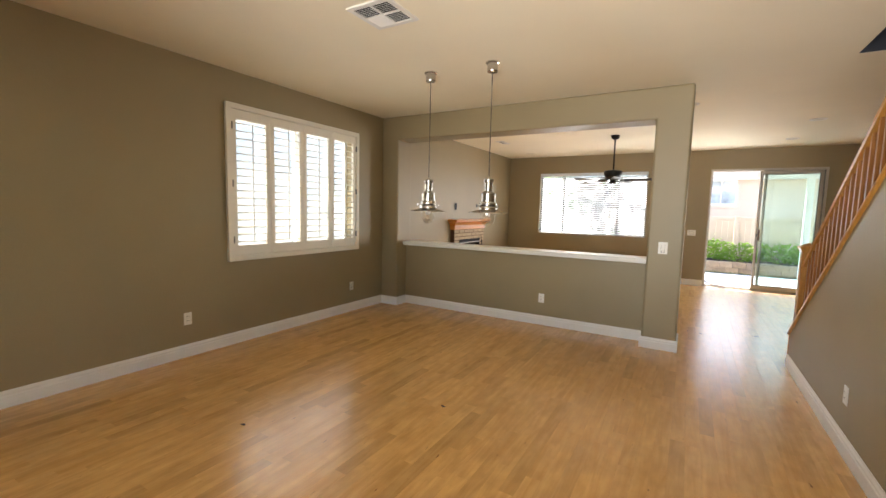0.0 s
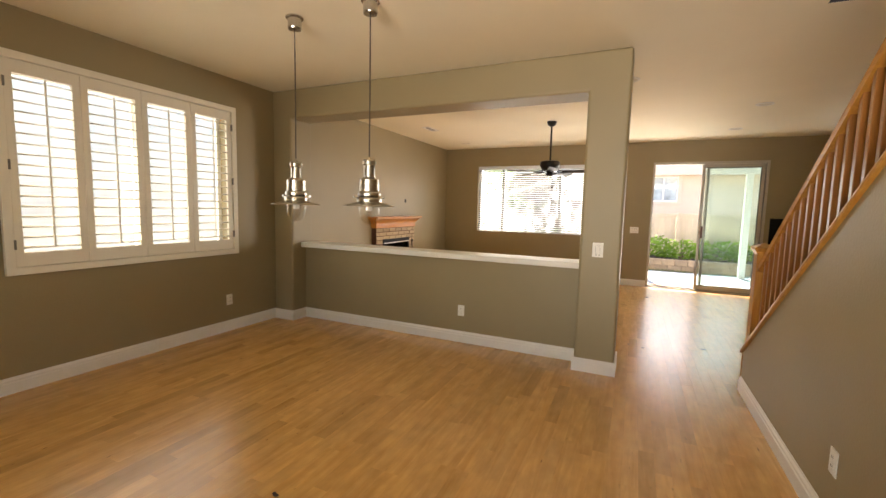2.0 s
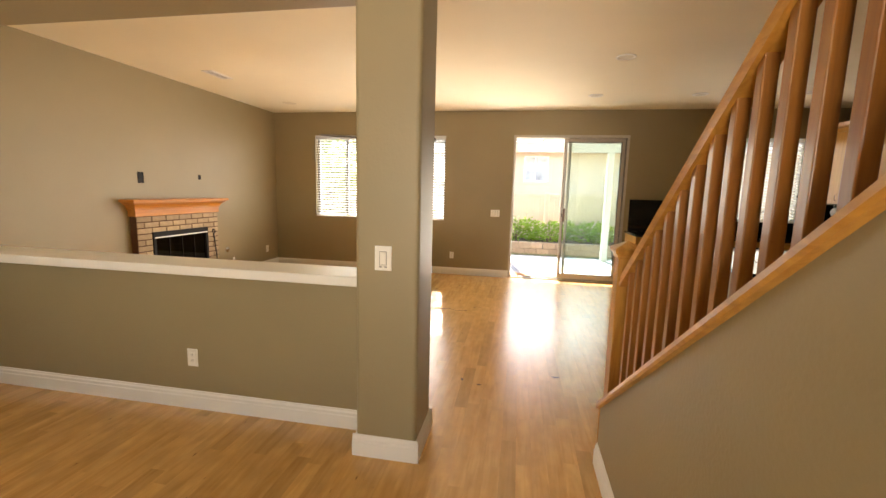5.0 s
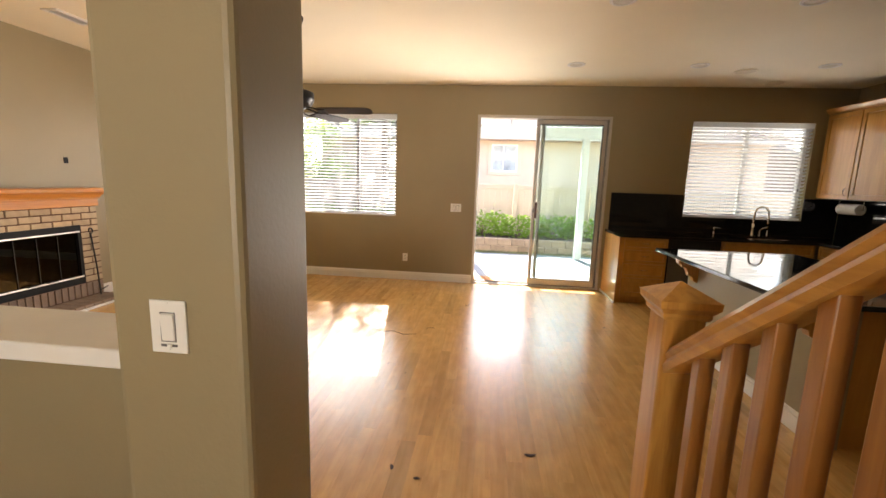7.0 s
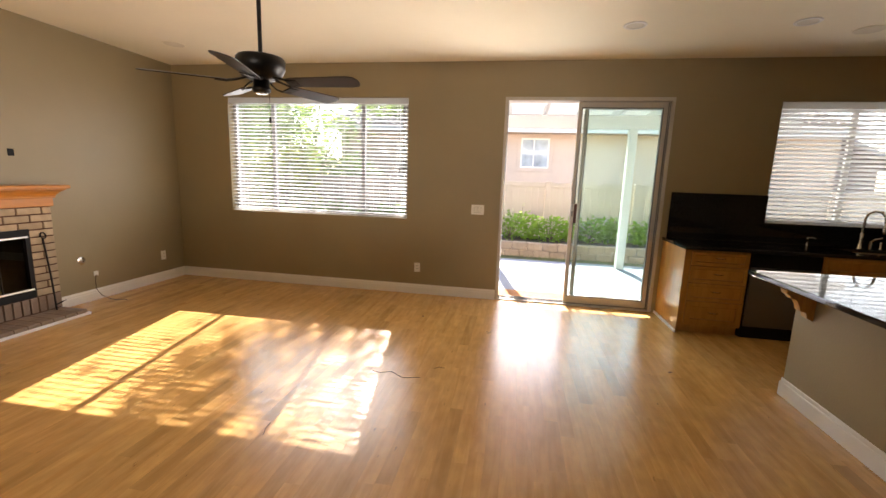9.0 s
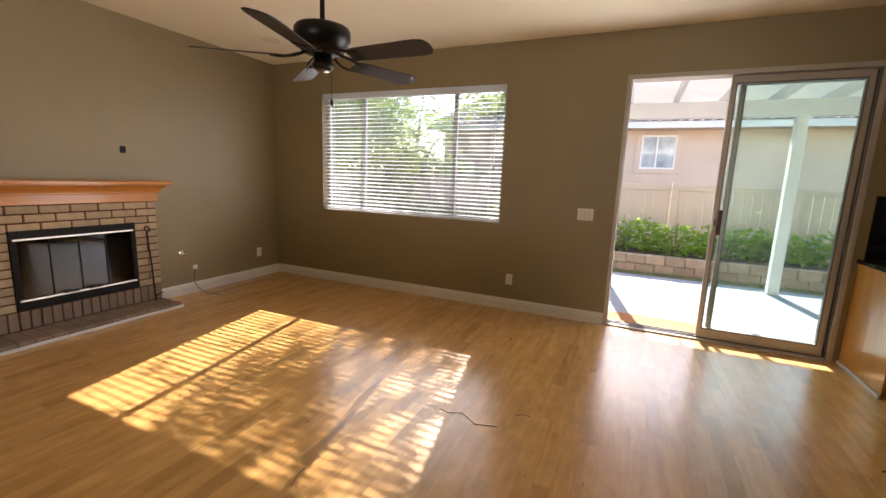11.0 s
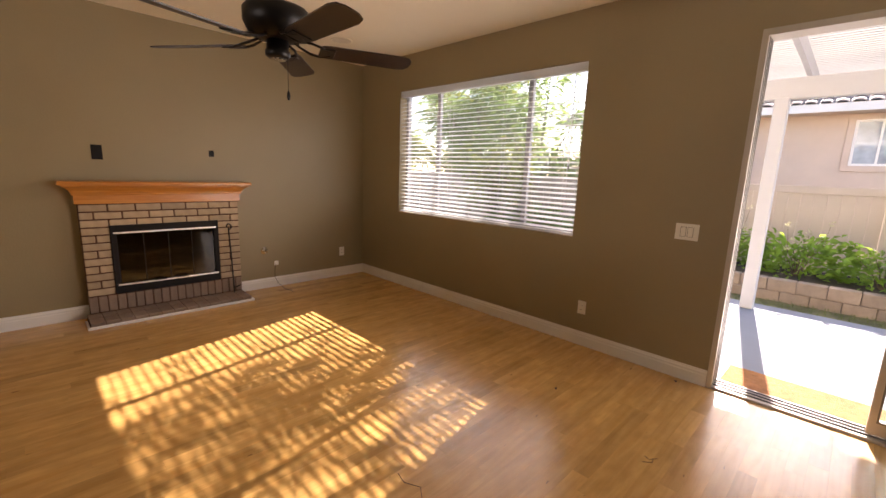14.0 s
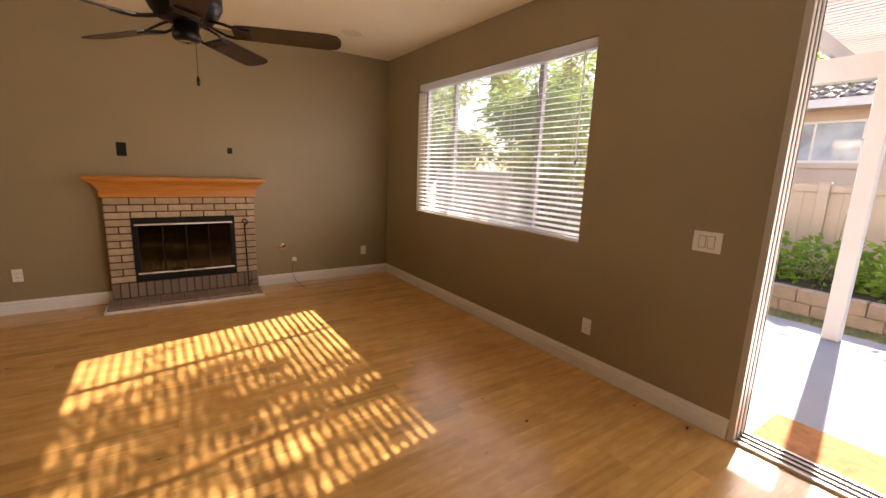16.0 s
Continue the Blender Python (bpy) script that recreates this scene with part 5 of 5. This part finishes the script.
def garden_tree(x, y, height, crown_r, crown_low, seed, material, leaves=4200, label="", leaf=(0.34, 0.07), lean=(0.1, 0.05)):
    """A tapered trunk with limbs, and a loose crown of long leaves with gaps."""
    q = random.Random(seed)
    t = base("garden_tree", (x, y, -0.11), label, "tree")
    trunk = bmesh.new()
    lean = Vector((*lean, 0))
    fork = Vector((0, 0, crown_low)) + lean * 0.6
    add_tube(trunk, [(0, 0, -0.05), fork * 0.35 + Vector((0.03, 0, 0)), fork * 0.7, fork, fork * 1.25], [0.13, 0.10, 0.085, 0.07, 0.05], 10)
    ends = []
    for k in range(15):
        a = k * 2.4 + q.uniform(-0.4, 0.4)
        out = crown_r * q.uniform(0.45, 0.95)
        end = Vector((out * math.cos(a), out * math.sin(a), q.uniform(crown_low * 1.05, height))) + lean
        middle = fork.lerp(end, 0.5) + Vector((0, 0, 0.25))
        add_tube(trunk, [fork - Vector((0, 0, 0.1)), middle, end], [0.045, 0.026, 0.009], 6)
        ends += [middle.lerp(end, f) for f in (0.4, 0.7, 1.0)]
    part("trunk", trunk, M_TRUNK, t)
    places = []
    for k in range(leaves):
        e = q.choice(ends)
        off = Vector((q.gauss(0, 0.24), q.gauss(0, 0.24), q.gauss(0, 0.2)))
        places.append((e + off, Vector((off.x, off.y, off.z * 0.4 + 0.1)) + Vector((q.uniform(-0.2, 0.2), q.uniform(-0.2, 0.2), q.uniform(-0.3, 0.2))), q.uniform(0.5, 1.3)))
    leaf_mesh("crown", places, leaf[0], leaf[1], material, t, seed, 0.8)
    return t


garden_tree(-2.2, 18.2, 8.3, 1.4, 5.3, 21, M_LEAFT, 1800, "tall slender tree with a high crown of long green leaves", (0.22, 0.055), (0.1, -0.1))
garden_tree(-4.7, 17.0, 3.9, 1.5, 0.95, 24, M_LEAFT, 2800, "leafy green tree behind the garden fence", (0.3, 0.06))
garden_tree(-6.8, 17.4, 4.8, 1.8, 1.0, 22, M_LEAFT, 4200, "broad green garden tree behind the fence")
garden_tree(-9.6, 19.5, 6.2, 2.8, 1.1, 25, M_LEAFY, 5200, "tall wide green tree beyond the garden fence", (0.36, 0.085))
garden_tree(-14.5, 17.5, 5.8, 2.8, 1.6, 26, M_LEAFY, 3600, "bushy yellow-green tree beyond the garden fence", (0.36, 0.09))
garden_tree(-12.2, 16.7, 4.8, 2.3, 0.9, 28, M_LEAFT, 3400, "low bushy tree beyond the garden fence", (0.34, 0.08))
garden_tree(-18.5, 19.5, 6.4, 3.2, 1.2, 29, M_LEAFT, 3600, "dense far green tree beyond the garden fence", (0.42, 0.1))
garden_tree(-2.4, 21.5, 5.4, 2.2, 1.9, 27, M_LEAFT, 3200, "round green tree beyond the garden fence", (0.34, 0.08))
garden_tree(-4.3, 14.75, 2.3, 0.6, 0.7, 23, M_LEAFY, 1300, "young yellow-green shrub tree by the fence", (0.2, 0.06))

mat_ob = base("door_mat", (1.52, 11.02, -0.05), "worn brown coir mat on the patio step", "mat")
part("coir_pad", box(-0.45, 0.45, -0.22, 0.22, 0.0, 0.018, 0.005, 2), M_COIR, mat_ob)


# neighbour's windows, eaves and tiles
def house_window(parent, x0, x1, z0, z1, split):
    f = part("window", slab_with_holes((x0, x1), (z0, z1), -0.01, 0.06, [(x0 + 0.05, x1 - 0.05, z0 + 0.05, z1 - 0.05)], "y"), M_WHITE, parent)
    part("trim", slab_with_holes((x0 - 0.12, x1 + 0.12), (z0 - 0.12, z1 + 0.12), -0.04, -0.001, [(x0, x1, z0, z1)], "y", 0.008), M_STUCCO, f)
    part("pane", box(x0 + 0.05, x1 - 0.05, 0.03, 0.036, z0 + 0.05, z1 - 0.05), M_HOUSEGLASS, f)
    part("mullion", box(split - 0.02, split + 0.02, 0.0, 0.029, z0 + 0.05, z1 - 0.05), M_WHITE, f)


M_HOUSEGLASS = mat("bluish window glass", (0.42, 0.47, 0.50), 0.05, 0.0, spread=0.4, scale=2.2, spec=1.0)
house_window(house, -0.22, 0.70, 1.98, 2.94, 0.2)
house_window(house, -3.3, -2.12, 1.98, 2.86, -2.95)
part("fascia", box(-6.9, 9.4, -0.64, -0.601, 3.06, 3.23), M_PERG, house, "pale fascia board")
part("soffit", box(-6.5, 9.0, -0.6, 0.0, 3.07, 3.109), M_STUCCO, house)
tiles = bmesh.new()
for course in range(14):
    y0, z0 = -0.68 + course * 0.4, 3.235 + course * 0.4 * 0.3518
    for k in range(65):
        tx = -6.85 + k * 0.25
        row = []
        for a in [math.pi * i / 6 for i in range(7)]:
            x, up = tx + 0.125 - 0.105 * math.cos(a), 0.06 * math.sin(a)
            row.append([tiles.verts.new(p) for p in ((x, y0, z0 + up - 0.03), (x, y0, z0 + up), (x, y0 + 0.42, z0 + 0.148 - 0.045 + up * 0.85))])
        for a, b in zip(row, row[1:]):
            tiles.faces.new((a[0], b[0], b[1], a[1]))
            tiles.faces.new((a[1], b[1], b[2], a[2]))
part("roof_tiles", tiles, mat("warm grey roof tiles", (0.33, 0.28, 0.25), 0.9, spread=0.2, scale=3, random_by="island", random_amount=0.2), house, "barrel roof tiles")

# Added to block bright sky behind the shutters so the louvres stand out.
side_house = base("side_house", (-5.9, 0, -0.11), "pale house added across the side yard, screening sky from the shutters", "house")
part("wall", box(-0.2, 0.0, -9, 8.6, 0, 5.4), mat("pale side stucco", (0.52, 0.55, 0.57), 0.9, spread=0.05, scale=1.5, grain=0.3, grain_scale=60), side_house)
part("roof", prism([(-6.0, 6.7), (0.55, 5.3), (0.55, 5.42), (-6.0, 6.9)], -9.4, 9.0, "y"), mat("brown side roof", (0.25, 0.20, 0.17), 0.9), side_house)

far_house = base("far_house", (11.5, 26, -0.11), "grey-brown gabled house beyond the fence", "house")
M_FAR = mat("grey-brown stucco", (0.22, 0.18, 0.16), 0.9, spread=0.06)
part("wall", prism([(-4.4, 0), (4.4, 0), (4.4, 2.7), (0, 4.8), (-4.4, 2.7)], 0.0, 6.0, "y"), M_FAR, far_house)
part("roof", prism([(-5.0, 2.5), (0, 4.85), (5.0, 2.5), (5.0, 2.72), (0, 5.1), (-5.0, 2.72)], -0.5, 6.5, "y"), mat("dark roof shingle", (0.26, 0.25, 0.25), 0.9), far_house)
f = part("window", slab_with_holes((-2.6, -1.7), (1.6, 2.6), -0.04, -0.002, [(-2.55, -1.75, 1.65, 2.55)], "y"), M_WHITE, far_house)
part("pane", box(-2.55, -1.75, -0.02, -0.003, 1.65, 2.55), M_HOUSEGLASS, f)


# ---- floor boards ----
floor_ob = bpy.data.objects["floor"]
BOARD_W, LENGTHS = 0.0826, (0.46, 0.64, 0.82, 1.0, 1.22)


def board_bm(bm, x0, x1, y0, y1):
    e = 0.00005
    top = [bm.verts.new((x, y, 0.0)) for x, y in ((x0 + e + 0.0002, y0 + e + 0.0002), (x1 - e - 0.0002, y0 + e + 0.0002), (x1 - e - 0.0002, y1 - e - 0.0002), (x0 + e + 0.0002, y1 - e - 0.0002))]
    mid = [bm.verts.new((x, y, -0.0003)) for x, y in ((x0 + e, y0 + e), (x1 - e, y0 + e), (x1 - e, y1 - e), (x0 + e, y1 - e))]
    low = [bm.verts.new((v.co.x, v.co.y, -0.014)) for v in mid]
    bm.faces.new(top)
    for a, b in ((top, mid), (mid, low)):
        for k in range(4):
            bm.faces.new((b[k], b[(k + 1) % 4], a[(k + 1) % 4], a[k]))


rng = random.Random(7)
rest = bmesh.new()
shared = {}
x = WX
while x < EX:
    y = SY - rng.random() * 0.6
    while y < NY + 0.0:
        length = rng.choice(LENGTHS)
        y0, y1 = max(y, SY), min(y + length, NY + 0.005)
        whole = y0 == y and y1 == y + length
        if whole and -0.75 < x < 2.1 and 4.6 < y < 9.3:
            if length not in shared:
                bm = bmesh.new()
                board_bm(bm, 0, BOARD_W, 0, length)
                ob = part("floor_board", bm, M_PLANK, floor_ob)
                shared[length] = ob.data
            else:
                ob = new("floor_board", shared[length])
                ob.parent = floor_ob
            ob.location = (x, y, 0)
        elif y1 - y0 > 0.01:
            board_bm(rest, x, min(x + BOARD_W, EX), y0, y1)
        y += length
    x += BOARD_W
tagged(part("floor_boards", rest, M_PLANKS, floor_ob), kind="stuff")
